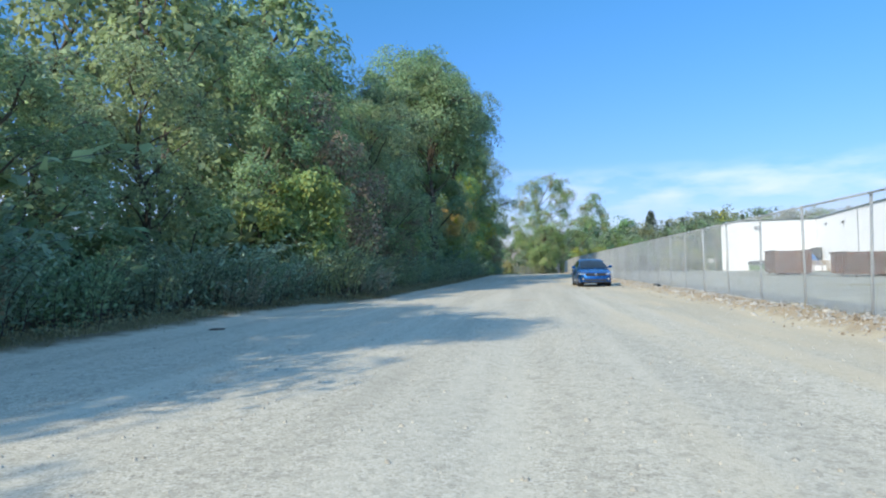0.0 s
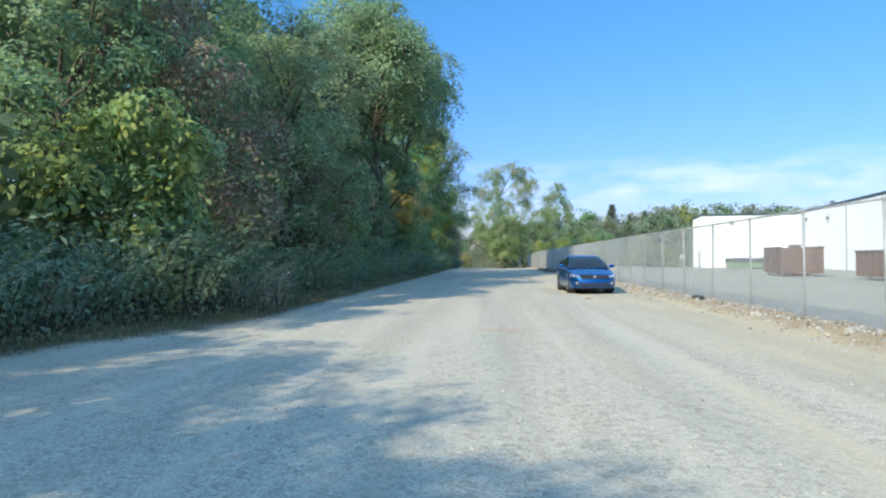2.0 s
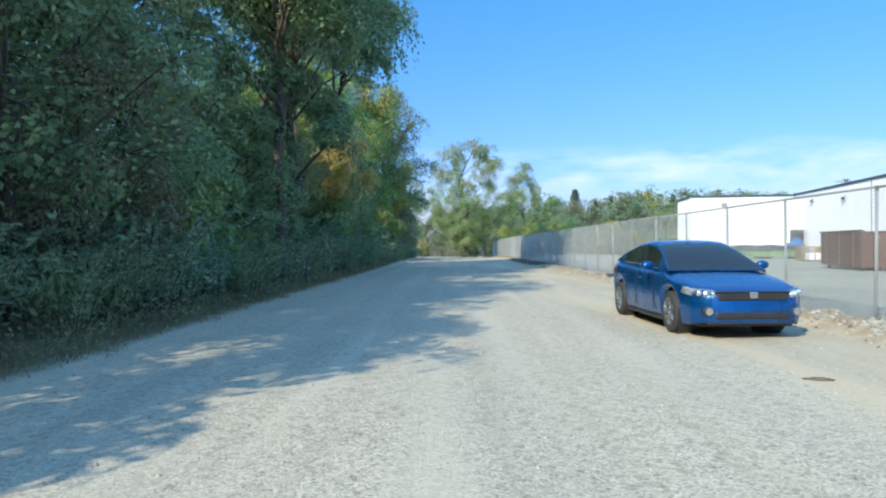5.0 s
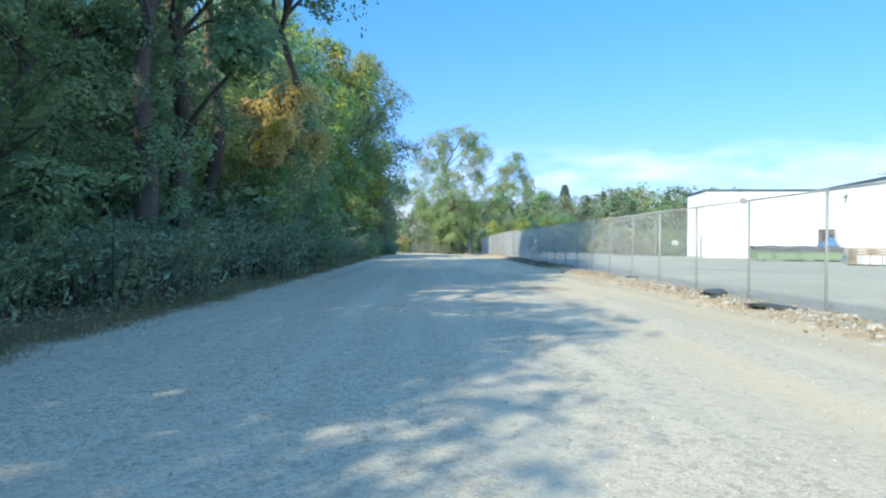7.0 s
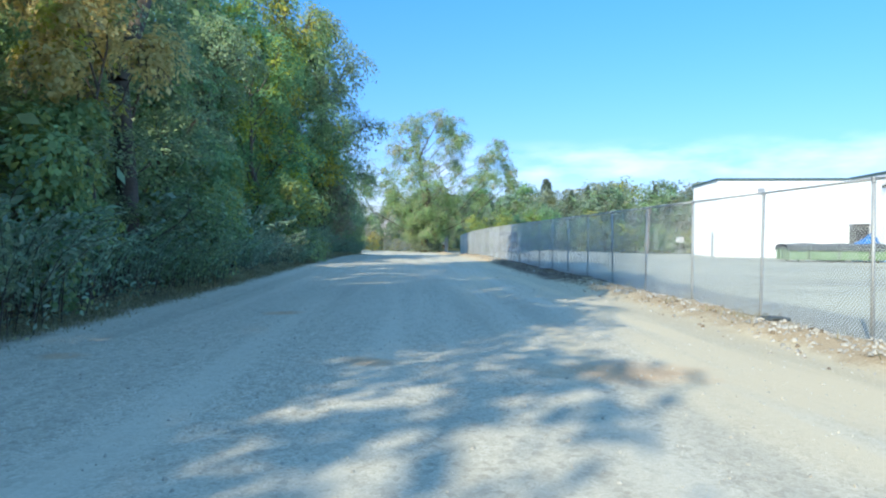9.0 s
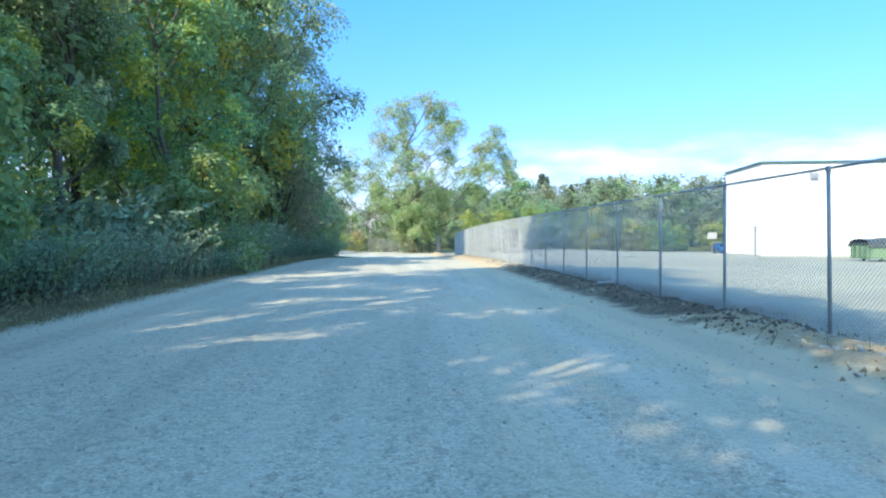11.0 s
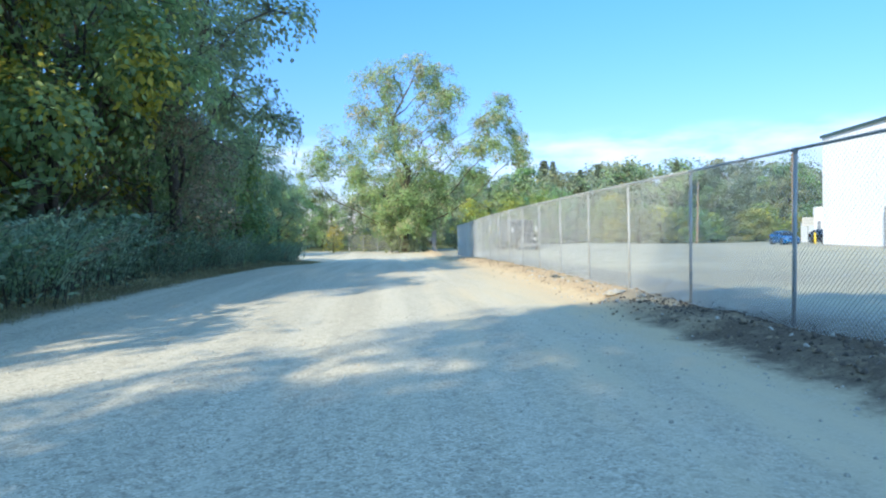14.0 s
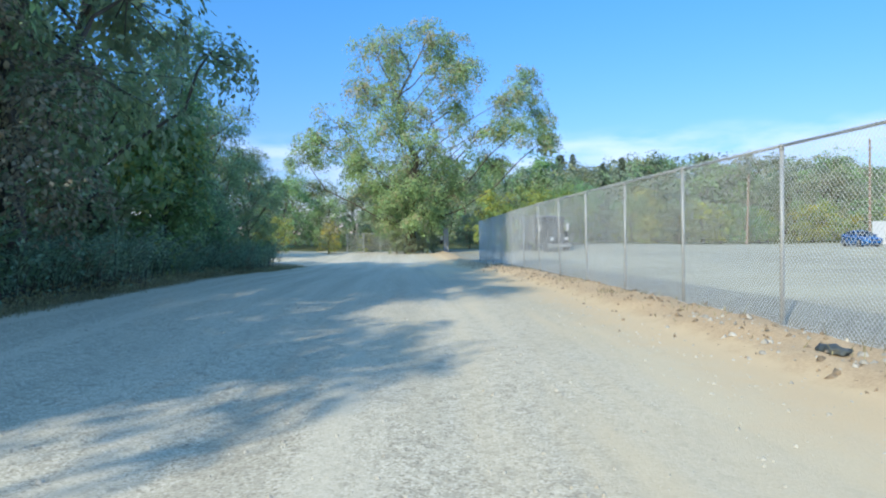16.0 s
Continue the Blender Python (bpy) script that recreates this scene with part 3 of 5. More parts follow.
def tree_meshes(seed, lobes, trunk_r, clumps, per_clump, leaf, mats, bark, spread=0.32, fork=0.35, limb=1.0, loose=0.0, top_share=0.0, airy=0.0):
    """Trunk with limbs and branches, and a crown of leaves in clumps with gaps between them."""
    rng = np.random.default_rng(seed)
    lobes = np.asarray(lobes, float)
    top = lobes[:, 2].max()
    segs, twigs, pts, ways, lies = [], [], [], [], []
    spine = [np.array([0, 0, -0.3])]
    for k in range(1, 7):
        z = top * 0.86 * k / 6
        spine.append(np.array([rng.normal(0, 0.045) * z, rng.normal(0, 0.045) * z, z]))
    for k in range(6):
        r0, r1 = trunk_r * (1 - k / 6.6) * (1.25 if k == 0 else 1), trunk_r * (1 - (k + 1) / 6.6)
        segs.append((*spine[k], *spine[k + 1], r0, r1))
    for x, y, z, r in lobes:
        c = np.array([x, y, z])
        start_z = max(top * 0.12, z - (0.5 + fork) * math.hypot(x, y) - r * 0.6)
        f = min(5.99, max(0.0, start_z / (top * 0.86) * 6))
        i = int(f)
        s = spine[i] + (spine[i + 1] - spine[i]) * (f - i)
        reach = float(np.linalg.norm(c - s))
        bend = (s + c) / 2 + rng.normal(0, 0.13, 3) * reach + [0, 0, rng.uniform(-0.18, 0.12) * reach]
        rr = trunk_r * rng.uniform(0.22, 0.36) * limb
        q = s
        for i in range(1, 5):
            u = i / 4
            p = s * (1 - u) ** 2 + bend * 2 * u * (1 - u) + c * u * u + (rng.normal(0, 0.025, 3) * reach if i < 4 else 0)
            segs.append((*q, *p, rr * (1 - 0.6 * (u - 0.25)), rr * (1 - 0.6 * u)))
            q = p
        for _ in range(clumps):
            # one spray: a shallow drooping shelf of leaves at the end of a twig
            d = rng.normal(size=3) + np.array([x, y, 0]) / (math.hypot(x, y) + 0.5) * 0.45
            d /= np.linalg.norm(d)
            cc = c + d * r * rng.uniform(0.4, 1.1) * [1, 1, 0.8]
            if airy:        # sprays fill the mass loosely and leave ragged holes in it
                for _ in range(12):
                    cc = c + d * r * 1.3 * rng.uniform(0, 1) ** 0.4 * [1, 1, 0.85]
                    if noise.noise(Vector(cc) * 0.42) + 0.5 * noise.noise(Vector(cc) * 1.1) > 0.0:
                        break
                    d = rng.normal(size=3)
                    d /= np.linalg.norm(d)
                if rng.uniform() < 0.4:
                    twigs.append((*c, *cc, rr * 0.22, rr * 0.08))
            else:
                twigs.append((*c, *cc, rr * 0.32, rr * 0.1))
            lie = d * 0.9 + [0, 0, 0.6]
            lie /= np.linalg.norm(lie)
            side = np.cross(lie, [0.31, 0.95, 0.0])
            side /= np.linalg.norm(side)
            fore = np.cross(side, lie)
            wide = (airy or r * spread) * rng.uniform(1.3, 2.5)
            a = rng.uniform(0, 2 * math.pi, per_clump)
            q = wide * np.sqrt(rng.uniform(0, 1, per_clump)) * (1 + 0.3 * np.sin(3 * a + rng.uniform(0, 6)))
            flat = np.cos(a)[:, None] * side * q[:, None] + np.sin(a)[:, None] * fore * (0.75 * q)[:, None]
            spray = flat - lie * (0.45 * q * q / wide)[:, None] + rng.normal(size=(per_clump, 3)) * wide * (0.13 + 0.3 * loose)
            spray[:, 2] -= 0.22 * q * q / wide
            pts.append(cc + spray)
            ways.append(flat / (np.linalg.norm(flat, axis=1, keepdims=True) + 1e-6) + d * 0.4)
            lies.append(lie + flat / wide * 0.5 + rng.normal(size=(per_clump, 3)) * loose)
    v, f = tubes(segs, 5)
    v2, f2 = tubes(twigs, 3)
    trunk = raw_mesh("trunk", np.concatenate([v, v2]), np.concatenate([f, f2 + len(v)]), bark, True)
    pts = np.concatenate(pts)
    lv, lf = leaves(rng, pts, leaf * 1.2, 0.55, 0.45, 0.95, np.concatenate(ways), np.concatenate(lies))
    crown = raw_mesh("crown", lv, lf, mats[0])
    for m in mats[1:]:
        crown.materials.append(m)
    if len(mats) > 1:
        share = [0.72] + [0.28 / (len(mats) - 1)] * (len(mats) - 1)
        which_clump = rng.choice(len(mats), len(pts) // per_clump, p=share)
        if top_share:   # sprays high in the crown more often wear the last colour
            high_up = np.array([c[:, 2].mean() for c in pts.reshape(-1, per_clump, 3)]) > top * 0.62
            which_clump = np.where(high_up & (rng.uniform(size=len(which_clump)) < top_share), len(mats) - 1, which_clump)
        which = np.repeat(which_clump, per_clump)
        crown.polygons.foreach_set("material_index", which.astype(np.int32))
    return trunk, crown


def plant(name, meshes, m, label, category, group):
    t = empty(name, m)
    shared("trunk", meshes[0], t)
    shared("crown", meshes[1], t)
    return tagged(t, label, category, group)


KINDS = {}
r_ = np.random.default_rng(31)
for i, mats in enumerate(([M_LEAF, M_LEAF_MID], [M_LEAF, M_LEAF_MID], [M_LEAF_MID, M_LEAF, M_LEAF_LIGHT], [M_LEAF, M_LEAF_MID])):
    KINDS["wood", i] = tree_meshes(100 + i, crown_lobes(r_, 16.0, 3.3, 2.4, 22), 0.22, 12, 58, 0.172, mats, M_BARK, 0.25)
for i in range(2):
    KINDS["back", i] = tree_meshes(110 + i, crown_lobes(r_, 16.0, 3.2, 3.0, 25), 0.22, 9, 25, 0.33, [M_LEAF, M_LEAF_MID], M_BARK)
KINDS["green", 0] = tree_meshes(120, crown_lobes(r_, 16.0, 3.3, 2.4, 22), 0.2, 12, 72, 0.175, [M_LEAF_LIGHT, M_LEAF_MID, M_LEAF_YELLOW], M_BARK, 0.25)
HANGING = [(1.9, 0.6, 7.6, 1.3), (-1.7, 1.2, 9.2, 1.5), (0.5, -1.9, 6.0, 1.2), (-1.2, -1.0, 8.0, 1.2), (2.2, -1.4, 9.4, 1.4)]   # boughs below the main crown
KINDS["high", 0] = tree_meshes(125, crown_lobes(r_, 16.0, 3.4, 10.5, 14) + HANGING, 0.27, 13, 80, 0.175, [M_LEAF, M_LEAF_MID], M_BARK, 0.25)
KINDS["high", 1] = tree_meshes(126, crown_lobes(r_, 16.0, 3.2, 11.0, 14), 0.27, 14, 80, 0.175, [M_LEAF, M_LEAF_MID], M_BARK, 0.25)
KINDS["lime", 0] = tree_meshes(124, crown_lobes(r_, 16.0, 3.3, 2.4, 20), 0.2, 12, 74, 0.18, [M_LEAF_LIGHT, M_LEAF_YELLOW, M_LEAF_YELLOW], M_BARK, 0.25)
KINDS["gold", 0] = tree_meshes(121, crown_lobes(r_, 10.0, 1.75, 5.4, 9), 0.12, 13, 80, 0.16, [M_LEAF_ORANGE, M_LEAF_YELLOW, M_LEAF_RUSSET], M_BARK)
KINDS["russet", 0] = tree_meshes(122, crown_lobes(r_, 8.0, 2.6, 1.2, 12), 0.12, 14, 70, 0.125, [M_LEAF_RUSSET, M_LEAF], M_BARK)
KINDS["sapling", 0] = tree_meshes(123, crown_lobes(r_, 5.2, 1.7, 0.8, 12), 0.06, 12, 38, 0.17, [M_LEAF_LIGHT, M_LEAF_LIME], M_BARK)

# the wood along the road: rows of kind, variant, x, y, height
WOOD_SOUTH = [
    ("wood", 0, -10.9, -5.7, 10.0), ("wood", 1, -12.5, 2.0, 13.0), ("wood", 3, -11.5, 7.3, 10.5), ("wood", 2, -11.6, 12.8, 8.9),
    ("wood", 0, -12.4, 18.3, 6.5), ("wood", 1, -11.3, 22.4, 7.8), ("wood", 3, -11.1, 30.3, 10.4), ("wood", 2, -11.7, 37.3, 12.6),
    ("wood", 0, -9.5, 42.8, 11.4), ("wood", 1, -11.8, 49.1, 10.8), ("high", 0, -11.4, 50.8, 14.3), ("high", 0, -8.8, 58.6, 18.1),
    ("high", 0, -8.8, 61.4, 17.7), ("lime", 0, -15.1, 70.9, 13.1),
]
WOOD_NORTH = [
    ("high", 1, -10.2, 67.7, 20.5), ("high", 1, -11.5, 67.5, 21.8), ("high", 1, -8.0, 72.0, 19.0), ("green", 0, -11.0, 76.9, 12.2),
    ("wood", 2, -14.5, 82.5, 8.0), ("lime", 0, -12.5, 87.2, 8.2), ("high", 0, -12.5, 91.6, 12.9), ("lime", 0, -10.8, 97.8, 15.4),
    ("lime", 0, -11.5, 109.3, 22.3), ("green", 0, -11.1, 110.0, 19.7), ("wood", 1, -9.0, 115.7, 22.6), ("wood", 3, -9.9, 122.7, 19.7),
    ("wood", 2, -9.8, 129.5, 11.6), ("wood", 0, -9.2, 135.0, 9.5), ("wood", 1, -8.6, 139.5, 7.5),
]
# deeper rows stand at even steps, each with the heights of its trees
SECOND_ROW = [13.0, 13.8, 11.0, 9.3, 7.6, 16.8, 15.6, 20.3, 17.0, 11.5, 8.5, 11.5, 13.9, 15.7, 21.2, 22.7, 20.2, 17.6, 14.5, 12.0, 11.3]
THIRD_ROW = [13.0, 13.5, 20.0, 20.0, 14.8, 16.0, 20.0, 18.3, 13.5]
LIGHTER = {2: "green", 9: "green", 11: "green", 15: "lime", 16: "lime"}
second = [(LIGHTER.get(k, "back"), 0 if k in LIGHTER else (k // 2) % 2, -16.4 + 0.35 * math.sin(k * 1.7), -4.0 + 7 * k, h) for k, h in enumerate(SECOND_ROW)]
third = [("back", (k + 1) // 2 % 2, -22.8 + 0.5 * math.sin(k * 2.1), 4.0 + 15 * k, h) for k, h in enumerate(THIRD_ROW)]
EDGE_TREES = [
    ("wood", 1, -8.8, 73.6, 9.6), ("sapling", 0, -8.2, 68.6, 4.4), ("gold", 0, -7.7, 69.3, 7.9), ("wood", 0, -8.9, 70.2, 5.4), ("wood", 3, -13.0, 66.3, 8.3), ("wood", 2, -13.8, 62.0, 9.3),
    ("wood", 1, -9.0, 77.0, 6.7), ("wood", 2, -12.2, 71.5, 9.0), ("wood", 3, -10.0, 59.5, 7.8), ("wood", 0, -11.0, 63.3, 8.6),
    ("wood", 2, -9.8, 54.5, 7.0), ("russet", 0, -10.6, 33.4, 8.5), ("sapling", 0, -9.4, 29.6, 5.2), ("russet", 0, -9.0, 113.0, 8.0),
    ("sapling", 0, -9.0, 50.0, 5.0), ("russet", 0, -9.2, 44.5, 5.5), ("sapling", 0, -8.8, 126.0, 6.5), ("sapling", 0, -8.0, 79.0, 4.5),
    ("sapling", 0, -8.0, 94.0, 5.2),
]
WOOD = WOOD_SOUTH + WOOD_NORTH + second + third + EDGE_TREES
SIZE = {"wood": 16.0, "back": 16.0, "green": 16.0, "lime": 16.0, "high": 16.0, "gold": 10.0, "russet": 8.0, "sapling": 5.2}
TREE_LABEL = {"wood": "tall broadleaf tree with dense dark green crown", "back": "tall dark green tree deeper in the wood", "green": "broadleaf tree with light green leaves turning yellow",
              "high": "tall tree with bare lower trunk and high crown", "lime": "broadleaf tree with bright yellow-green leaves", "gold": "small tree with orange and yellow autumn leaves", "russet": "bushy small tree with reddish brown leaves",
              "sapling": "young sapling with bright light green leaves"}
rng = np.random.default_rng(77)
for kind, var, x, y, h in WOOD:
    s = h / SIZE[kind]
    wide = 0.25 + 0.82 * s if kind in ("wood", "green", "back", "lime", "high") else s
    m = pose(x, y, gz(x, y) - 0.05, 0, 0, rng.uniform(0, 360)) @ Matrix.Diagonal((wide, wide, s, 1))
    plant("tree", KINDS[kind, var], m, TREE_LABEL[kind], "tree", "trees of the roadside wood")


# ---- shrubs in front of the wood ----
def edge_x(y):
    """Where the road meets the verge."""
    return np.interp(y, [0, 22, 31, 78, 90, 118, 126, 145], [-8.2, -8.0, -6.5, -6.2, -6.5, -6.3, -6.7, -5.6])


def shrub_meshes(seed, mats, leaf=0.13, stems=54, slim=0.6, fill=800):
    """Arching stems with leaves set along both sides like fronds, over a dim leafy heart."""
    rng = np.random.default_rng(seed)
    segs, pts, ways, lies, owner = [], [], [], [], []
    for k in range(stems):
        base = np.array([rng.uniform(-1.25, 1.25), rng.uniform(-0.65, 0.65), -0.08])
        h = np.array([base[0] * 0.8, base[1] * 1.3, 0]) + rng.normal(0, 0.5, 3) * [1, 1, 0]
        h /= np.linalg.norm(h) + 1e-6
        ln, lean = rng.uniform(1.1, 2.15), rng.uniform(0.2, 0.75)
        u = np.linspace(0, 1, 4)[:, None]
        line = base + h * lean * ln * u ** 1.5 + np.array([0, 0, ln]) * (1.3 * u - 0.48 * u * u - 0.12 * lean * u ** 3)
        segs += [(*line[i], *line[i + 1], 0.009 * (1 - i * 0.25), 0.009 * (0.75 - i * 0.25) + 0.001) for i in range(3)]
        segs.append((0, 0, -0.06, *base, 0.02, 0.014))
        cross = np.array([-h[1], h[0], 0])
        n = 38
        t = np.sort(rng.uniform(0.22, 1.0, n))
        p = np.stack([np.interp(t, u[:, 0], line[:, i]) for i in range(3)], -1)
        tang = np.stack([np.interp(t, u[:-1, 0] + 0.16, np.diff(line[:, i])) for i in range(3)], -1)
        tang /= np.linalg.norm(tang, axis=1, keepdims=True)
        sgn = np.where(np.arange(n) % 2, 1.0, -1.0)[:, None]
        out = cross * sgn * 0.9 + tang * 0.55 + rng.normal(0, 0.15, (n, 3)) + [0, 0, -0.15]
        pts.append(p + out * leaf * 0.55)
        ways.append(out)
        up = np.cross(tang, cross)
        lies.append(up * np.sign(up[:, 2:3] + 1e-6) + h * 0.3)
        owner.append(np.full(n, int(rng.uniform() < 0.22)))
    heart = np.stack([rng.normal(0, 0.75, fill), rng.normal(0, 0.42, fill), rng.uniform(0.03, 1.25, fill)], -1)
    pts.append(heart)
    ways.append(rng.normal(size=(fill, 3)))
    lies.append(rng.normal(size=(fill, 3)) * 0.6 + [0, 0, 0.5])
    owner.append(np.zeros(fill, int))
    pts, ways, lies, owner = np.concatenate(pts), np.concatenate(ways), np.concatenate(lies), np.concatenate(owner)
    keep = pts[:, 2] > 0.02
    v, f = tubes(segs, 3)
    lv, lf = leaves(rng, pts[keep], leaf, 0.35, 0.0, slim, ways[keep], lies[keep])
    crown = raw_mesh("foliage", lv, lf, mats[0])
    for m in mats[1:]:
        crown.materials.append(m)
    crown.polygons.foreach_set("material_index", (owner[keep] * (len(mats) - 1)).astype(np.int32))
    return raw_mesh("woody_base", v, f, M_BARK, True), crown


SHRUBS = [shrub_meshes(300 + i, mats) for i, mats in enumerate(([M_LEAF_SHRUB, M_LEAF], [M_LEAF, M_LEAF_MID], [M_LEAF_SHRUB, M_LEAF_MID], [M_LEAF_SHRUB, M_LEAF_RUSSET]))]
UNDER = [shrub_meshes(320 + i, [M_LEAF, M_LEAF_MID], 0.19, 22, 1.0, 450) for i in range(2)]
SHRUBS_BACK = [shrub_meshes(310 + i, [M_LEAF_SHRUB, M_LEAF], 0.19, 28, 0.6, 500) for i in range(3)]
rng = np.random.default_rng(9)
y = 1.0
while y < 141:
    for x0, tall in ((-1.75, 1.0), (-3.4, 1.2)):
        x = float(edge_x(y)) + x0 + rng.normal(0, 0.3)
        yy = y + rng.uniform(-0.5, 0.5)
        row = int(y / 1.95)
        if x0 < -3 and row % 3 == 2:
            continue
        s = rng.uniform(0.85, 1.4) * tall * (1.0 + 0.28 * math.sin(y * 0.55 + x0) * math.sin(y * 0.21 + 1.0))
        stems, foliage = SHRUBS[rng.integers(4)] if x0 > -3 else SHRUBS_BACK[rng.integers(3)]
        t = empty("shrub", pose(x, yy, gz(x, yy) - 0.03, 0, 0, 90 + rng.normal(0, 20) + 180 * rng.integers(2)) @ Matrix.Diagonal((s, s, s * rng.uniform(0.85, 1.15), 1)))
        shared("woody_base", stems, t)
        shared("foliage", foliage, t)
        tagged(t, "dense grey-green shrub at the edge of the wood", "shrub", "shrubs along the road")
    y += 1.95

# pale dry sprigs standing out of the hedge
pale_base, pale_leaves = shrub_meshes(340, [M_LEAF_PALE, M_LEAF_SHRUB], 0.16, 30, 0.6, 150)
for x, yy, s in ((-7.2, 31.2, 0.85), (-7.6, 33.5, 0.7), (-8.6, 22.0, 0.75)):
    t = empty("shrub", pose(x, yy, gz(x, yy) - 0.03, 0, 0, 40 * s) @ Matrix.Diagonal((s * 0.7, s * 0.7, s, 1)))
    shared("woody_base", pale_base, t)
    shared("foliage", pale_leaves, t)
    tagged(t, "pale dry sprig at the edge of the hedge", "shrub", "pale sprigs along the hedge")

# dark undergrowth between the trunks
for k in range(46):
    x, yy = -13.5 - 7.5 * (k % 2) + rng.normal(0, 0.8), 2 + 3.0 * k + rng.normal(0, 0.8)
    s = rng.uniform(1.9, 2.5)
    base, foliage = UNDER[k % 2]
    t = empty("shrub", pose(x, yy, gz(x, yy) - 0.05, 0, 0, rng.uniform(0, 360)) @ Matrix.Diagonal((s * 1.2, s * 1.2, s, 1)))
    shared("woody_base", base, t)
    shared("foliage", foliage, t)
    tagged(t, "tall dark green undergrowth bush between the trees", "shrub", "undergrowth of the wood")

# weeds and dry grass on the verge
rng = np.random.default_rng(15)
N = 52000
wy = rng.uniform(2, 144, N)
wx = edge_x(wy) - 0.5 + rng.normal(0, 0.3, N) + 0.22 * np.sin(wy * 0.9) * np.sin(wy * 2.3 + 1)
wx2, wy2 = 5.5 + rng.normal(0, 0.35, 1500), np.concatenate([np.repeat(rng.uniform(6, 141, 80), 15) + rng.normal(0, 0.12, 1200), rng.uniform(6, 141, 300)])
wy2 = np.where((wy2 > 76) & (wy2 < 98), wy2 - 24, wy2)
wx, wy = np.concatenate([wx, wx2]), np.concatenate([wy, wy2])
wz = ground_z(wx, wy)
hgt = rng.uniform(0.03, 0.16, len(wx)) * np.where(wx < 0, np.clip(0.75 - 0.55 * (wx - edge_x(wy)), 0.3, 1.5), 1.2)
ang, lean_x, lean_y = rng.uniform(0, 6.28, len(wx)), rng.normal(0, 0.5, len(wx)), rng.normal(0, 0.5, len(wx))
hw = 0.009
va = np.stack([wx - hw * np.cos(ang), wy - hw * np.sin(ang), wz - 0.01], -1)
vb = np.stack([wx + hw * np.cos(ang), wy + hw * np.sin(ang), wz - 0.01], -1)
vc = np.stack([wx + lean_x * hgt, wy + lean_y * hgt, wz + hgt], -1)
grass = new("verge_grass", raw_mesh("verge_grass", np.stack([va, vb, vc], 1).reshape(-1, 3), np.arange(3 * len(wx)).reshape(-1, 3), M_GRASS))
tagged(grass, "thin dry grass and weeds on the road verge", "grass", kind="stuff")
n = 15000
ly = rng.uniform(4, 142, n)
lx = edge_x(ly) - 0.95 + rng.normal(0, 0.28, n) + 0.2 * np.sin(ly * 1.3)
lz = ground_z(lx, ly) + rng.uniform(0.02, 0.26, n) * np.clip(-0.9 * (lx - edge_x(ly)), 0.25, 1.2)
lv, lf = leaves(rng, np.stack([lx, ly, lz], -1), 0.085, 0.7)
weeds = new("verge_weeds", raw_mesh("verge_weeds", lv, lf, M_LEAF_OLIVE))
tagged(weeds, "low olive green weeds along the road verge", "weeds", kind="stuff")


# ---- stones ----
def pebble_field(name, x, y, size, mat, seed, flat=0.6):
    rng = np.random.default_rng(seed)
    n = len(x)
    stone = np.array([[1, 0, -0.5], [0, 1, -0.5], [-1, 0, -0.5], [0, -1, -0.5], [0.45, 0.3, 0.9], [-0.4, -0.2, 1.0]])
    tri = np.array([[0, 1, 4], [1, 5, 4], [1, 2, 5], [2, 3, 5], [3, 4, 5], [3, 0, 4]])
    a = rng.uniform(0, 6.28, n)
    c, s = np.cos(a), np.sin(a)
    v = stone[None] * rng.uniform(0.6, 1.3, (n, 6, 1)) * np.stack([rng.uniform(0.7, 1.2, n), rng.uniform(0.6, 1.1, n), np.full(n, flat)], -1)[:, None, :]
    v = np.stack([v[..., 0] * c[:, None] - v[..., 1] * s[:, None], v[..., 0] * s[:, None] + v[..., 1] * c[:, None], v[..., 2]], -1) * size[:, None, None]
    v += np.stack([x, y, ground_z(x, y) + size * flat * 0.25], -1)[:, None, :]
    f = (tri[None] + (np.arange(n) * 6)[:, None, None]).reshape(-1, 3)
    return new(name, raw_mesh(name, v.reshape(-1, 3), f, mat))


rng = np.random.default_rng(21)
n = 26000
tagged(pebble_field("loose_gravel", rng.uniform(-6.8, 4.6, n), rng.uniform(7, 112, n), 0.009 + 0.02 * rng.uniform(0, 1, n) ** 3, M_STONE, 1, 0.55), "loose crushed stone scattered over the road", "gravel", kind="stuff")
n = 8000


def off_bank_shade(y, share):
    """Most stones lie off the stretch of earth painted dark for tree shade."""
    return np.where((y > 76) & (y < 98) & (rng.uniform(size=len(y)) < share), y - 25, y)


tagged(pebble_field("bank_rubble", 5.25 + rng.normal(0, 0.38, n), off_bank_shade(np.where(rng.uniform(size=n) < 0.85, rng.uniform(7, 66, n), rng.uniform(66, 108, n)), 0.85), 0.015 + 0.045 * rng.uniform(0, 1, n) ** 2.5, M_ROCK, 2), "small broken stones and soil along the bank", "rubble", kind="stuff")
n = 3500
tagged(pebble_field("earth_clods", 5.2 + rng.normal(0, 0.4, n), rng.uniform(7, 141, n), 0.015 + 0.045 * rng.uniform(0, 1, n) ** 2, M_CLOD, 3), "crumbled brown earth and dead leaves on the bank", "soil", kind="stuff")

# clods on the shadowed stretch, darkened in colour to match it
n = 4200
tagged(pebble_field("dark_clods", np.maximum(4.75, 5.65 + rng.normal(0, 0.5, n)), rng.uniform(76, 98.5, n), 0.012 + 0.04 * rng.uniform(0, 1, n) ** 2.5, M_CLOD_SHADED, 4), "crumbled earth along the fence, coloured dark as in tree shade", "soil", kind="stuff")

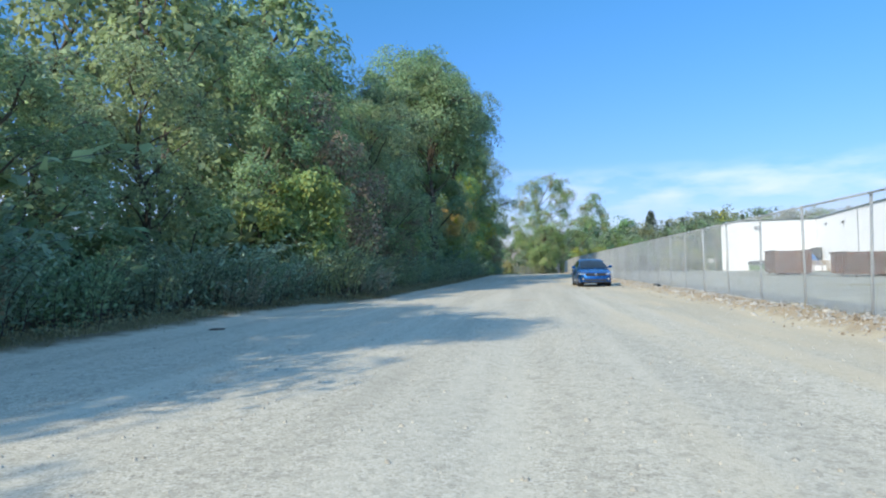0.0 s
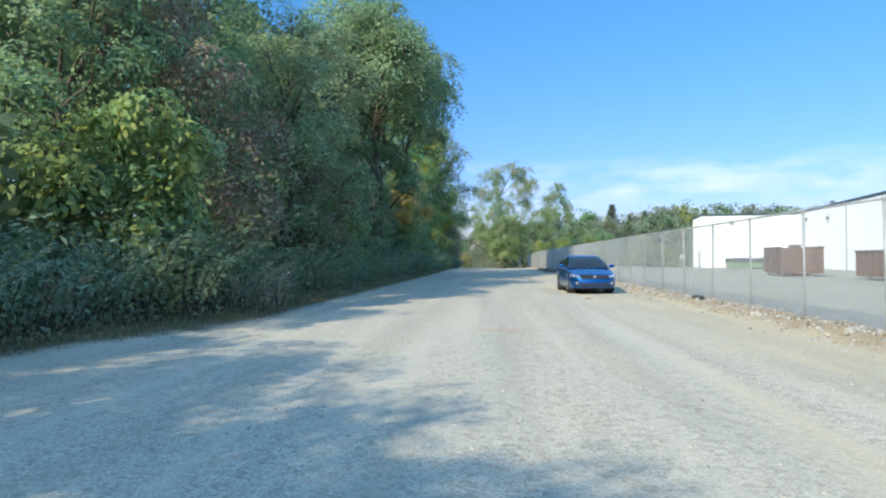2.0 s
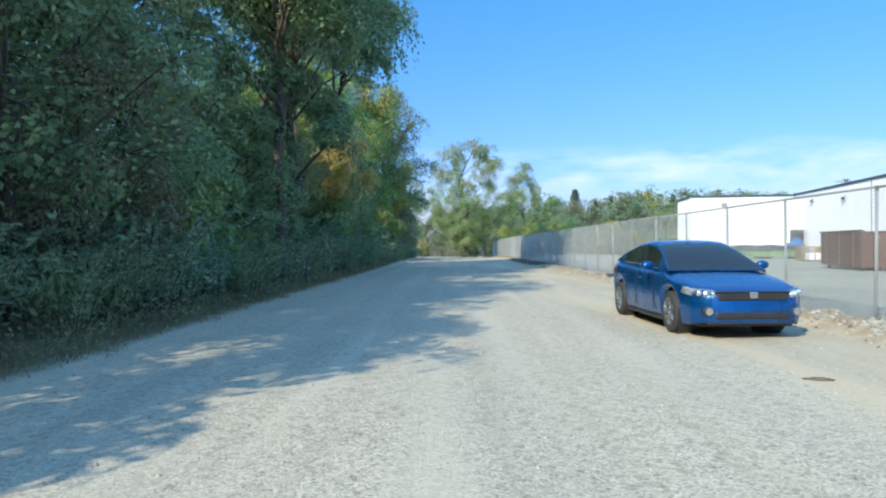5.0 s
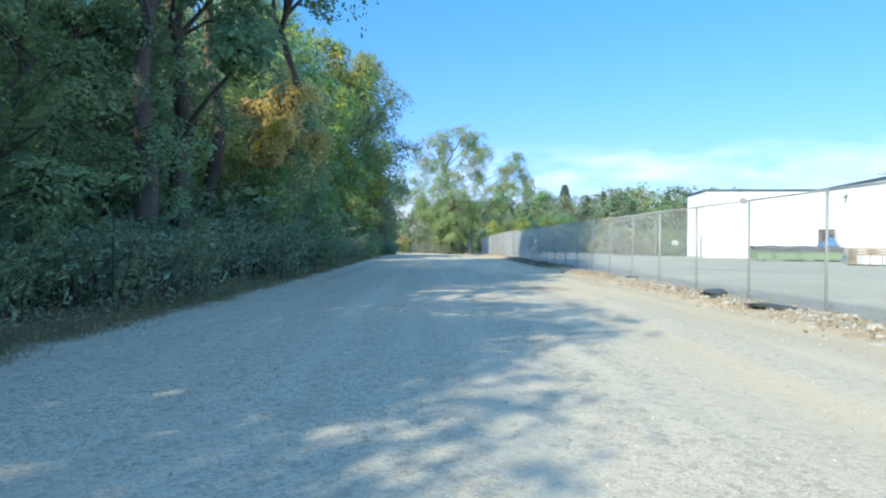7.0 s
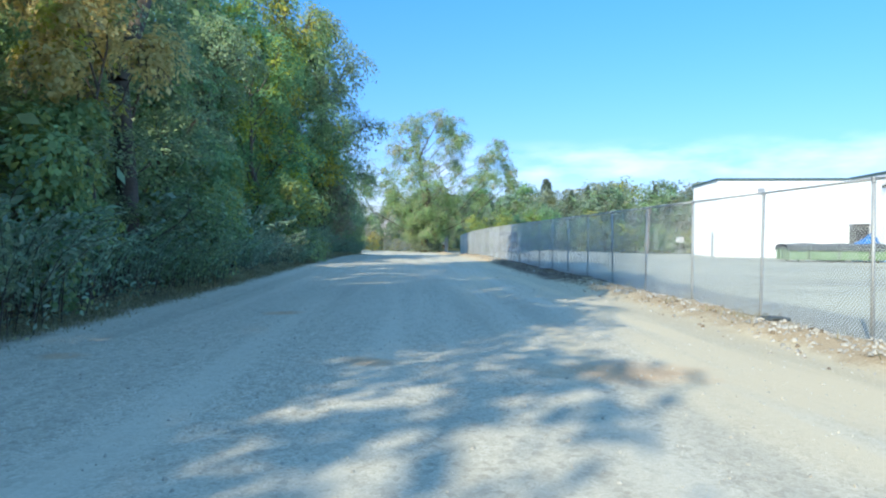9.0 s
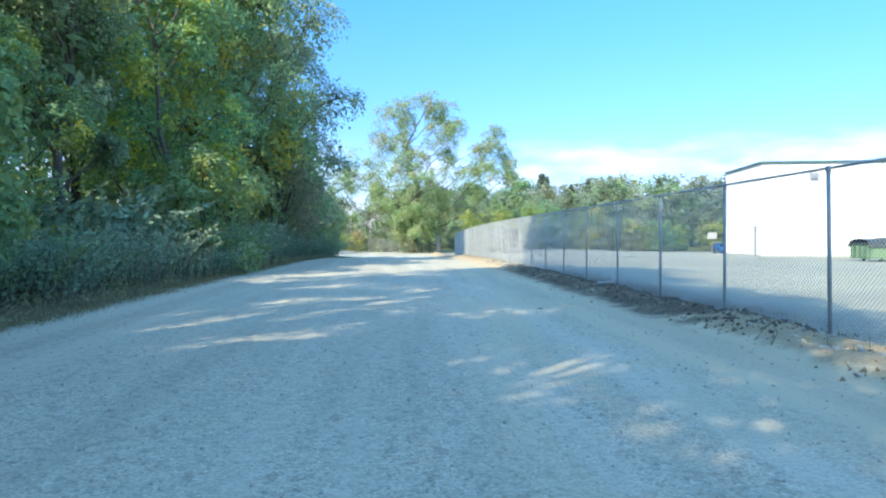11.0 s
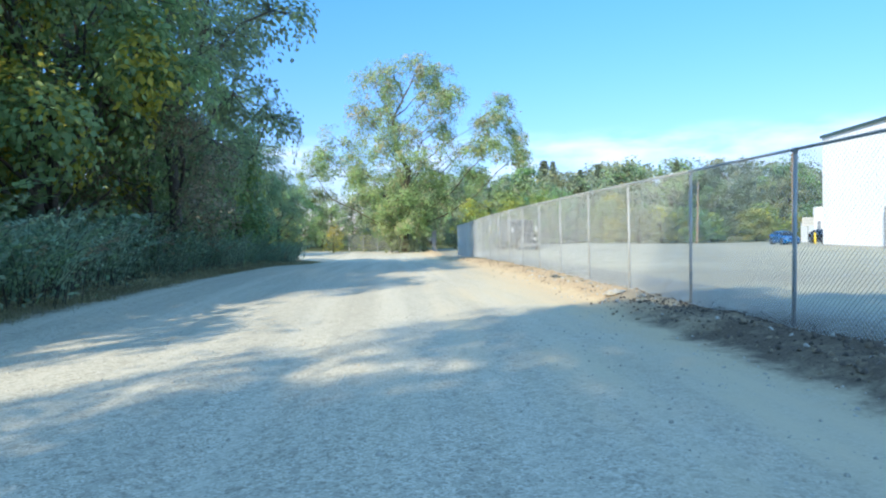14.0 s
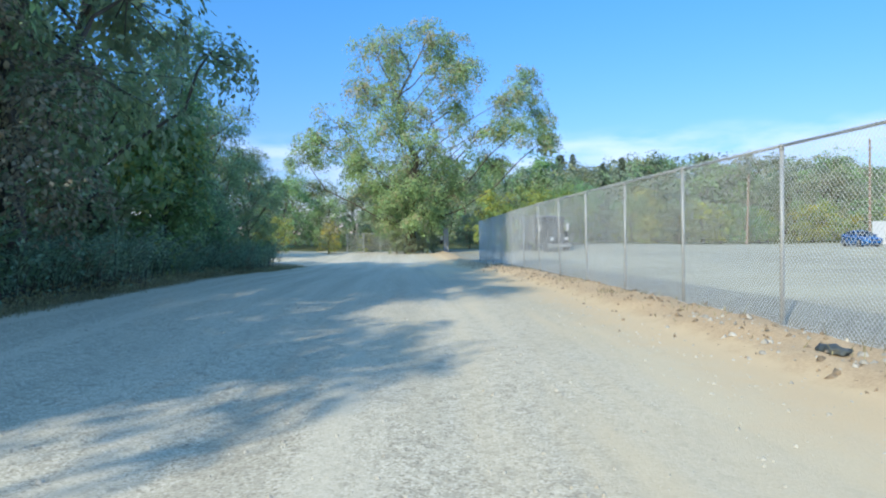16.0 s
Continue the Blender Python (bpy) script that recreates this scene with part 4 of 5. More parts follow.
# larger pale rocks on the bank
bank = empty("gravel_bank", pose(0, 0, 0))
tagged(bank, "low bank of pale rocks and soil below the fence", "bank", kind="structure")
rock_meshes = []
for k in range(6):
    rng = np.random.default_rng(60 + k)
    bm = bmesh.new()
    bmesh.ops.create_icosphere(bm, subdivisions=1, radius=1)
    for v in bm.verts:
        v.co *= rng.uniform(0.72, 1.15)
        v.co.z *= 0.65
    me = bpy.data.meshes.new("rock")
    bm.to_mesh(me)
    bm.free()
    me.materials.append(M_ROCK)
    rock_meshes.append(me)
rng = np.random.default_rng(66)
for k in range(260):
    y = rng.uniform(9, 62) if k < 238 else rng.uniform(62, 112)
    y = y - 22 if 76 < y < 98 else y
    x = 5.2 + rng.normal(0, 0.3)
    s = 0.045 + 0.085 * rng.uniform() ** 2
    shared("rock", rock_meshes[k % 6], bank, pose(x, y, gz(x, y) - s * 0.2, rng.normal(0, 12), rng.normal(0, 12), rng.uniform(0, 360)) @ Matrix.Diagonal((s * rng.uniform(0.9, 1.6), s, s, 1)))


# ---- the warehouse ----
TURN = -15.1                                # heading of the boxes in the yard
wh = empty("warehouse", pose(34.13, 127.24, -0.4, 0, 0, -9.6))
tagged(wh, "large white metal-clad warehouse with dark green eaves", "building")
WALL_H = 8.85


def clad_panel_mesh(h):
    """A sheet one metre wide with three upright ribs, facing -x."""
    bm = bmesh.new()
    box(bm, (-0.03, 0.004, 0), (0.03, 0.996, h))
    for k in range(3):
        y = 0.17 + k * 0.333
        box(bm, (-0.055, y - 0.03, 0.02), (-0.0301, y + 0.03, h - 0.02))
    me = bpy.data.meshes.new("wall_panel")
    bm.to_mesh(me)
    bm.free()
    me.materials.append(M_PANEL)
    return me


clad = clad_panel_mesh(WALL_H)
# its own axes: x across to the yard's far side, y along the long wall; the front block begins at the origin
for k in range(10):
    shared("wall_panel", clad, wh, pose(0, k, 0))                              # side of the front block
for k in range(14):
    shared("wall_panel", clad, wh, pose(14.06 - k - 0.03, -0.06, 0, 0, 0, 90))  # its front
for k in range(66):
    shared("wall_panel", clad, wh, pose(14.1, -1.09 - k, 0))                   # the long wall
part("end_wall", boxed((14.1, -67.2, 0), (52, -67.1, WALL_H)), M_PANEL, wh)
part("back_wall", boxed((0, 10.05, 0), (52, 10.15, WALL_H)), M_PANEL, wh)
part("far_wall", boxed((51.9, -67.1, 0), (52, 10.05, WALL_H)), M_PANEL, wh)
bm = bmesh.new()
box(bm, (-0.1, -0.15, WALL_H + 0.05), (52, 10.2, WALL_H + 0.14))
box(bm, (14.0, -67.2, WALL_H + 0.05), (52, -0.16, WALL_H + 0.14))
part("roof", bm, M_ROOF, wh)
part("eave_trim", boxed((-0.16, -0.2, WALL_H - 0.06), (-0.1, 10.2, WALL_H + 0.17)), M_TRIM, wh, "dark green eave trim")
part("eave_trim", boxed((-0.16, -0.26, WALL_H - 0.06), (13.98, -0.2, WALL_H + 0.17)), M_TRIM, wh, "dark green eave trim")
part("eave_trim", boxed((13.98, -67.2, WALL_H - 0.1), (14.04, -0.2, WALL_H + 0.2)), M_TRIM, wh, "dark green eave trim")
part("plinth", boxed((-0.09, -0.12, -0.3), (14.0, 10.1, 0.16)), M_CONC, wh, "grey concrete plinth")
part("plinth", boxed((14.02, -67.2, -0.3), (14.2, -0.13, 0.16)), M_CONC, wh, "grey concrete plinth")
for x, y, z, r, big in ((4.65, -0.13, 7.3, 90, 1.3), (14.0, -7.5, 7.3, 0, 0.8), (14.0, -17.2, 7.0, 0, 0.8)):
    bm = bmesh.new()
    box(bm, (-0.32, -0.28 * big, 0.05), (-0.06, 0.28 * big, 0.05 + 0.42 * big), 0.03)
    lamp = part("wall_lamp", bm, M_TARP if big < 1.0 else M_GREY, wh, "grey floodlight box" if big > 1 else "dark floodlight on a bracket")
    lamp.matrix_basis = pose(x, y, z, 0, 0, r)
    part("bracket", boxed((-0.07, -0.05, 0.1), (0.0, 0.05, 0.6)), M_GREY, lamp)
part("downpipe", rodded((-0.22, 0.9, 0.1), (-0.22, 0.9, 2.9), 0.08, sides=10), M_GREY, wh, "dark grey pipe")
part("downpipe", rodded((13.9, -0.4, 0.1), (13.9, -0.4, WALL_H - 0.1), 0.07, sides=10), M_WHITE, wh, "white downpipe")
part("downpipe", rodded((13.92, -24.0, 0.1), (13.92, -24.0, WALL_H - 0.12), 0.05, sides=10), M_GREY, wh, "grey downpipe")
bm = bmesh.new()
rod(bm, (0, 0, 0), (0, 0, 0.7), 0.2, sides=12)
rod(bm, (0, 0, 0.7), (0, 0, 0.85), 0.45, 0.3, sides=12)
rod(bm, (-1.2, 0, 0.55), (1.2, 0, 0.55), 0.05, sides=6)
vent = part("roof_vent", bm, M_GREY, wh, "grey roof vent with a cross bar")
vent.matrix_basis = pose(15.6, -13.5, WALL_H + 0.14)
part("dock_kerb", boxed((12.2, -60, -0.1), (12.9, -57, 0.5), 0.03), M_CONC, wh)


# ---- yard containers ----
def container(name, length, width, height, mat, dark, m, label, ribs=8, slats=0, ridges=0):
    """Open-topped steel roll-off box: walls, upright ribs, top rail, skids and a back door."""
    c = empty(name, m)
    t = 0.06
    bm = bmesh.new()
    box(bm, (-width / 2, -length / 2, 0.22), (width / 2, length / 2, 0.32))
    box(bm, (-width / 2, -length / 2, 0.32), (-width / 2 + t, length / 2, height), 0.01)
    box(bm, (width / 2 - t, -length / 2, 0.32), (width / 2, length / 2, height), 0.01)
    box(bm, (-width / 2 + t, length / 2 - t, 0.32), (width / 2 - t, length / 2, height), 0.01)
    part("body", bm, mat, c)
    part("end_door", boxed((-width / 2 + 0.07, -length / 2, 0.33), (width / 2 - 0.07, -length / 2 + t, height - 0.02), 0.015), mat, c)
    for k in range(ribs):
        y = -length / 2 + (k + 0.5) * length / ribs
        for s in (-1, 1):
            part("rib", boxed((min(s * (width / 2 + 0.001), s * (width / 2 + 0.09)), y - 0.05, 0.25), (max(s * (width / 2 + 0.001), s * (width / 2 + 0.09)), y + 0.05, height - 0.1), 0.012), mat, c)
    for k in range(ridges):
        z = 0.45 + (k + 0.5) * (height - 0.6) / ridges
        for s in (-1, 1):
            part("ridge", boxed((s * (width / 2 + 0.025) - 0.024, -length / 2 + 0.05, z - 0.07), (s * (width / 2 + 0.025) + 0.024, length / 2 - 0.05, z + 0.07), 0.015), mat, c)
        part("ridge", boxed((-width / 2 + 0.05, -length / 2 - 0.045, z - 0.07), (width / 2 - 0.05, -length / 2 - 0.002, z + 0.07), 0.015), mat, c)
    for k in range(slats):
        z = 0.4 + (k + 0.5) * (height - 0.5) / slats
        part("slat", boxed((-width / 2 - 0.12, -length / 2 - 0.1, z - 0.06), (width / 2 + 0.12, -length / 2 - 0.02, z + 0.06), 0.015), dark, c)
    for x in (-width * 0.3, 0, width * 0.3):
        part("door_bar", boxed((x - 0.05, -length / 2 - 0.06, 0.3), (x + 0.05, -length / 2 - 0.001, height - 0.08), 0.012), dark, c)
    bm = bmesh.new()
    for s in (-1, 1):
        box(bm, (s * width / 2 - 0.09, -length / 2, height), (s * width / 2 + 0.09, length / 2, height + 0.11), 0.02)
    box(bm, (-width / 2 + 0.1, length / 2 - 0.12, height), (width / 2 - 0.1, length / 2 + 0.04, height + 0.11), 0.02)
    part("top_rail", bm, dark, c)
    for x in (-0.5, 0.5):
        part("skid", boxed((x - 0.07, -length / 2 - 0.2, 0.06), (x + 0.07, length / 2 + 0.2, 0.219), 0.01), dark, c)
    for x in (-width * 0.4, width * 0.4):
        for y in (-length * 0.4, length * 0.4):
            part("roller", rodded((x - 0.08, y, 0.11), (x + 0.08, y, 0.11), 0.11, sides=14), dark, c)
    return tagged(c, label, "dumpster", "roll-off containers in the yard")


rusty = container("rolloff_container", 6.0, 2.95, 2.18, M_RUST, M_RUST_DARK, pose(23.1, 69.6, gz(23.1, 69.6), 0, 0, -11), "rusty brown open-top steel roll-off container", 3, 0, 5)
for x, z, w in ((-0.72, 1.872, 0.34), (0.4, 1.872, 0.3), (-0.72, 1.24, 0.26)):
    part("faded_marking", boxed((x - w / 2, -3.0505, z - 0.055), (x + w / 2, -3.046, z + 0.055)), M_WOOD, rusty, "faded pale painted marking")
container("rolloff_container", 5.0, 6.4, 1.75, M_RUST, M_RUST_DARK, pose(25.4, 56.7, gz(25.4, 56.7), 0, 0, TURN + 4), "long low brown container with horizontal boards", 5, 5)
container("rolloff_container", 2.6, 8.6, 1.25, M_GREENST, M_TARP, pose(37.6, 112.2, gz(37.6, 112.2), 0, 0, TURN + 8), "faded green roll-off container under a black tarp", 4)
# tarp slung over the green container
bm = bmesh.new()
bmesh.ops.create_grid(bm, x_segments=24, y_segments=8, size=1)
for v in bm.verts:
    x, y = v.co.x, v.co.y
    v.co = Vector((x * 4.45, y * 1.42, 1.42 + 0.28 * (1 - abs(y)) + 0.05 * math.sin(x * 9) * math.cos(y * 5) - 0.35 * max(0, abs(y) - 0.86) / 0.14))
bmesh.ops.solidify(bm, geom=bm.faces[:], thickness=0.02)
tarp = part("tarp", bm, M_TARP, None, "", True)
tarp.matrix_basis = pose(37.6, 112.2, gz(37.6, 112.2), 0, 0, TURN + 8)
tagged(tarp, "black tarp drawn over the green container", "tarp")
bm = bmesh.new()
bmesh.ops.create_icosphere(bm, subdivisions=3, radius=1)
for v in bm.verts:
    k = 1 + 0.3 * noise.noise(v.co * 2.3)
    v.co = Vector((v.co.x * 1.7 * k, v.co.y * 1.2 * k, max(0.0, v.co.z - 0.25 * v.co.x) * 2.3 * k))
heap = part("tarp_heap", bm, M_BLUETARP, None, "", True)
heap.matrix_basis = pose(43.3, 114.6, gz(43.3, 114.6))
tagged(heap, "heap covered with a bright blue tarp", "tarp")
bx = empty("steel_bin", pose(46.3, 120.8, gz(46.3, 120.8), 0, 0, TURN))
part("body", boxed((-0.72, -0.7, 0), (0.72, 0.7, 3.55), 0.14), M_TARP, bx)
part("lid", boxed((-0.78, -0.75, 3.56), (0.78, 0.75, 3.75), 0.06), M_BLACK, bx)
part("front_hatch", boxed((-0.55, -0.77, 1.7), (0.55, -0.705, 3.1), 0.03), M_BLACK, bx)
for z in (0.5, 1.3):
    part("band", boxed((-0.75, -0.74, z), (0.75, -0.705, z + 0.12), 0.01), M_GREY, bx)
tagged(bx, "tall dark grey steel bin with black hatch", "bin")


def plank_stack(m, n_layers, label, mat, w=4.6, d=1.2):
    st = empty("lumber_stack", m)
    for k in range(n_layers):
        for j in range(4):
            z = 0.12 + k * 0.24
            part("plank", boxed((-w / 2 + 0.1 * ((k * 7 + j * 3) % 3), -d / 2 + j * d / 4 + 0.01, z), (w / 2 - 0.08 * ((k + j) % 3), -d / 2 + (j + 1) * d / 4 - 0.01, z + 0.16), 0.01), mat, st)
        for x in (-w * 0.36, 0, w * 0.36):
            part("bearer", boxed((x - 0.05, -d / 2, z - 0.12 if k == 0 else z - 0.079), (x + 0.05, d / 2, z - 0.001), 0.005), M_WOOD, st)
    return tagged(st, label, "lumber")


plank_stack(pose(36.4, 98.0, gz(36.4, 98.0), 0, 0, TURN + 10), 6, "stack of weathered tan lumber beside the containers", M_WOOD, 4.4, 1.4)
bundle = empty("wrapped_bundle", pose(36.0, 96.6, gz(36.0, 96.6), 0, 0, TURN + 10))
part("wrapping", boxed((-1.5, -0.55, 0.1), (1.5, 0.55, 0.82), 0.05), M_WHITE, bundle)
for k in range(3):
    part("strap", boxed((-1.05 + k * 1.0, -0.566, 0.1), (-0.97 + k * 1.0, -0.552, 0.82)), M_RUST, bundle, "rust-red strap")
for x in (-1.1, 1.1):
    part("bearer", boxed((x - 0.06, -0.5, 0), (x + 0.06, 0.5, 0.099)), M_WOOD, bundle)
tagged(bundle, "white wrapped bundle with rust-red straps beside the lumber", "bundle")


def sign_post(name, x, y, h, w, hh, mat, label, yaw=0):
    s = empty(name, pose(x, y, gz(x, y), 0, 0, yaw))
    part("post", rodded((0, 0.03, -0.2), (0, 0.03, h), 0.035, sides=8), M_GALV, s)
    part("board", boxed((-w / 2, -0.02, h - hh), (w / 2, -0.005, h), 0.004), mat, s, "plain pale board")
    for k in range(2):
        part("lettering_bar", boxed((-w * 0.35, -0.026, h - hh * (0.35 + 0.35 * k) - 0.03), (w * 0.35, -0.0205, h - hh * (0.35 + 0.35 * k) + 0.03)), M_GREY, s, "grey bar")
    return tagged(s, label, "sign")


sign_post("yard_sign", 33.4, 135.5, 2.3, 1.0, 0.65, M_CONC, "small white sign on a post in the yard")


# ---- utility poles ----
def utility_pole(x, y, h, lean, r, mat, arm, label):
    p = empty("utility_pole", pose(x, y, gz(x, y) - 0.1, 0, lean, 10))
    part("pole", rodded((0, 0, 0), (0, 0, h), r, r * 0.65, 12), mat, p)
    if arm:
        part("crossarm", boxed((-0.9, -0.2, h - 0.8), (0.9, -0.11, h - 0.68), 0.01), mat, p)
        for k in (-0.8, -0.3, 0.3, 0.8):
            part("insulator", rodded((k, -0.155, h - 0.679), (k, -0.155, h - 0.52), 0.04, 0.03, 8), M_WHITE, p, "white insulator")
    else:
        part("pole_cap", rodded((0, 0, h + 0.001), (0, 0, h + 0.12), r * 0.6, 0.02, 12), M_GREY, p)
        part("bracket", boxed((-0.05, -0.3, h - 1.0), (0.05, -r * 0.6, h - 0.85), 0.01), M_GREY, p)
    return tagged(p, label, "pole", "utility poles")


utility_pole(46.4, 181.6, 9.4, 2.0, 0.17, M_POLE, False, "leaning weathered wooden pole beyond the yard")
utility_pole(51.3, 165.5, 11.6, 0.0, 0.16, M_POLE, False, "tall brown pole at the far side of the yard")


# ---- cars ----
def curve(y, pts):
    a = np.asarray(pts, float)
    v = np.interp(y, a[:, 0], a[:, 1])
    return float((np.interp(y - 0.06, a[:, 0], a[:, 1]) + v + np.interp(y + 0.06, a[:, 0], a[:, 1])) / 3)


HALF = [(-2.32, 0.56), (-2.25, 0.74), (-2.1, 0.83), (-1.7, 0.885), (0, 0.90), (1.6, 0.89), (2.0, 0.85), (2.2, 0.78), (2.32, 0.70)]
DECK = [(-2.32, 0.66), (-2.22, 0.74), (-2.0, 0.80), (-1.5, 0.89), (-0.95, 0.96), (0, 0.98), (1.0, 1.02), (1.75, 1.08), (2.15, 1.08), (2.32, 1.0)]
SHOULDER = [(-2.32, 0.60), (-2.1, 0.70), (-1.5, 0.80), (-0.9, 0.88), (0.9, 0.94), (1.8, 0.99), (2.32, 0.93)]
SILL = [(-2.32, 0.26), (-2.0, 0.19), (0, 0.20), (2.0, 0.24), (2.32, 0.34)]
ROOF = [(-1.12, 0.95), (-0.78, 1.13), (-0.35, 1.335), (0.0, 1.43), (0.35, 1.455), (0.8, 1.43), (1.2, 1.335), (1.6, 1.19), (1.9, 1.07)]
AXLES, WHEEL_R, ARCH_R = (-1.34, 1.46), 0.325, 0.372


def body_section(y):
    w, zs, zt, zb = curve(y, HALF), curve(y, SHOULDER), curve(y, DECK), curve(y, SILL)
    for a in AXLES:
        if abs(y - a) < ARCH_R:
            zb = max(zb, WHEEL_R + math.sqrt(ARCH_R ** 2 - (y - a) ** 2))
    rows = [(fx * w, zb + fz * (zs - zb)) for fz, fx in ((0, 0.945), (0.06, 0.965), (0.22, 0.985), (0.45, 1.0), (0.68, 1.0), (0.74, 0.992), (0.9, 0.985), (1.0, 0.965))]
    rows += [(0.90 * w, zs + 0.55 * (zt - zs)), (0.8 * w, zs + 0.82 * (zt - zs)), (0.6 * w, zt - 0.008), (0.3 * w, zt), (0.0, zt + 0.004)]
    return rows


def cabin_point(y, s):
    """A point on the cabin shell: s runs from the belt line (0) up the side to the roof's middle (1)."""
    zr, zb = curve(y, ROOF), curve(y, DECK) - 0.03
    wb = 0.80 * curve(y, HALF) / 0.9 + 0.02
    lift = max(0.0, min(1.0, (zr - zb) / 0.42))
    wr = wb - (wb - 0.62) * lift
    pts = [(0, wb, zb), (0.5, wr + 0.02, zr - 0.055 * lift), (0.62, wr * 0.9, zr - 0.018 * lift), (0.8, wr * 0.5, zr - 0.003), (1.0, 0.0, zr)]
    a = np.asarray(pts)
    return float(np.interp(s, a[:, 0], a[:, 1])), float(np.interp(s, a[:, 0], a[:, 2]))


def loft(rows_by_y, mirror=True):
    """Faces over rows of points (x, y, z) of equal number, mirrored over x = 0."""
    verts, faces = [], []
    n = len(rows_by_y[0])
    for side in (1, -1) if mirror else (1,):
        base = len(verts)
        for row in rows_by_y:
            verts += [(side * x, y, z) for x, y, z in row]
        for i in range(len(rows_by_y) - 1):
            for j in range(n - 1):
                a = base + i * n + j
                f = (a, a + 1, a + n + 1, a + n)
                faces.append(f if side > 0 else f[::-1])
    return verts, faces


def loft_part(name, rows, mat, parent, label="", cap=False, mirror=True, thick=0.0):
    v, f = loft(rows, mirror)
    bm = bmesh.new()
    bv = [bm.verts.new(p) for p in v]
    for q in f:
        try:
            bm.faces.new([bv[i] for i in q])
        except ValueError:
            pass
    bmesh.ops.remove_doubles(bm, verts=bm.verts[:], dist=0.0005)
    if cap:
        for end in (rows[0], rows[-1]):
            ring = [bm.verts.new(p) for p in end] + [bm.verts.new((-x, y, z)) for x, y, z in reversed(end[:-1])]
            bm.faces.new(ring)
        bmesh.ops.remove_doubles(bm, verts=bm.verts[:], dist=0.0005)
    bmesh.ops.recalc_face_normals(bm, faces=bm.faces[:])
    if thick:
        bmesh.ops.solidify(bm, geom=bm.faces[:], thickness=thick)
    return part(name, bm, mat, parent, label, True)


def pane(y0, y1, s0, s1, off=0.006, n=10):
    rows = []
    for i in range(n + 1):
        y = y0 + (y1 - y0) * i / n
        row = []
        for j in range(6):
            s = s0 + (s1 - s0) * j / 5
            x, z = cabin_point(y, s)
            nx = 1.0 if s < 0.5 else 0.25
            row.append((x + off * nx if s < 0.99 else 0.0, y, z + off * (0.3 if s < 0.5 else 1.0)))
        rows.append(row)
    return rows


def wheel_parts(parent, x, y):
    w = empty("wheel", pose(x, y, WHEEL_R))
    w.parent = parent
    out = 1 if x > 0 else -1
    prof = [(0.215, -0.10), (0.25, -0.108), (0.30, -0.102), (0.322, -0.075), (0.325, -0.03), (0.325, 0.03), (0.322, 0.075), (0.30, 0.102), (0.25, 0.108), (0.215, 0.10)]
    n = 36
    v = [(h, r * math.cos(k * 2 * math.pi / n), r * math.sin(k * 2 * math.pi / n)) for k in range(n) for r, h in prof]
    m = len(prof)
    f = [(k * m + j, k * m + j + 1, ((k + 1) % n) * m + j + 1, ((k + 1) % n) * m + j) for k in range(n) for j in range(m - 1)]
    mesh_object("tyre", v, f, M_RUBBER, w, "black rubber tyre", True)
    bm = bmesh.new()
    for k in range(5):
        for d in (-0.16, 0.16):
            a = k * 2 * math.pi / 5 + d
            rod(bm, (out * 0.085, 0.05 * math.cos(a - d), 0.05 * math.sin(a - d)), (out * 0.07, 0.212 * math.cos(a), 0.212 * math.sin(a)), 0.026, 0.019, 6)
    rod(bm, (out * 0.05, 0, 0), (out * 0.1, 0, 0), 0.06, 0.045, 16)
    ring = [(out * h, r) for r, h in ((0.20, 0.04), (0.205, 0.10), (0.222, 0.105), (0.222, 0.04))]
    for k in range(n):
        a, b = k * 2 * math.pi / n, (k + 1) * 2 * math.pi / n
        for j in range(4):
            (h0, r0), (h1, r1) = ring[j], ring[(j + 1) % 4]
            bm.faces.new([bm.verts.new(p) for p in ((h0, r0 * math.cos(a), r0 * math.sin(a)), (h1, r1 * math.cos(a), r1 * math.sin(a)), (h1, r1 * math.cos(b), r1 * math.sin(b)), (h0, r0 * math.cos(b), r0 * math.sin(b)))])
    part("rim", bm, M_RIM, w, "silver alloy rim with five split spokes")
    part("brake_disc", rodded((out * -0.02, 0, 0), (out * 0.02, 0, 0), 0.2, sides=24), M_BLACK, w)
    return w


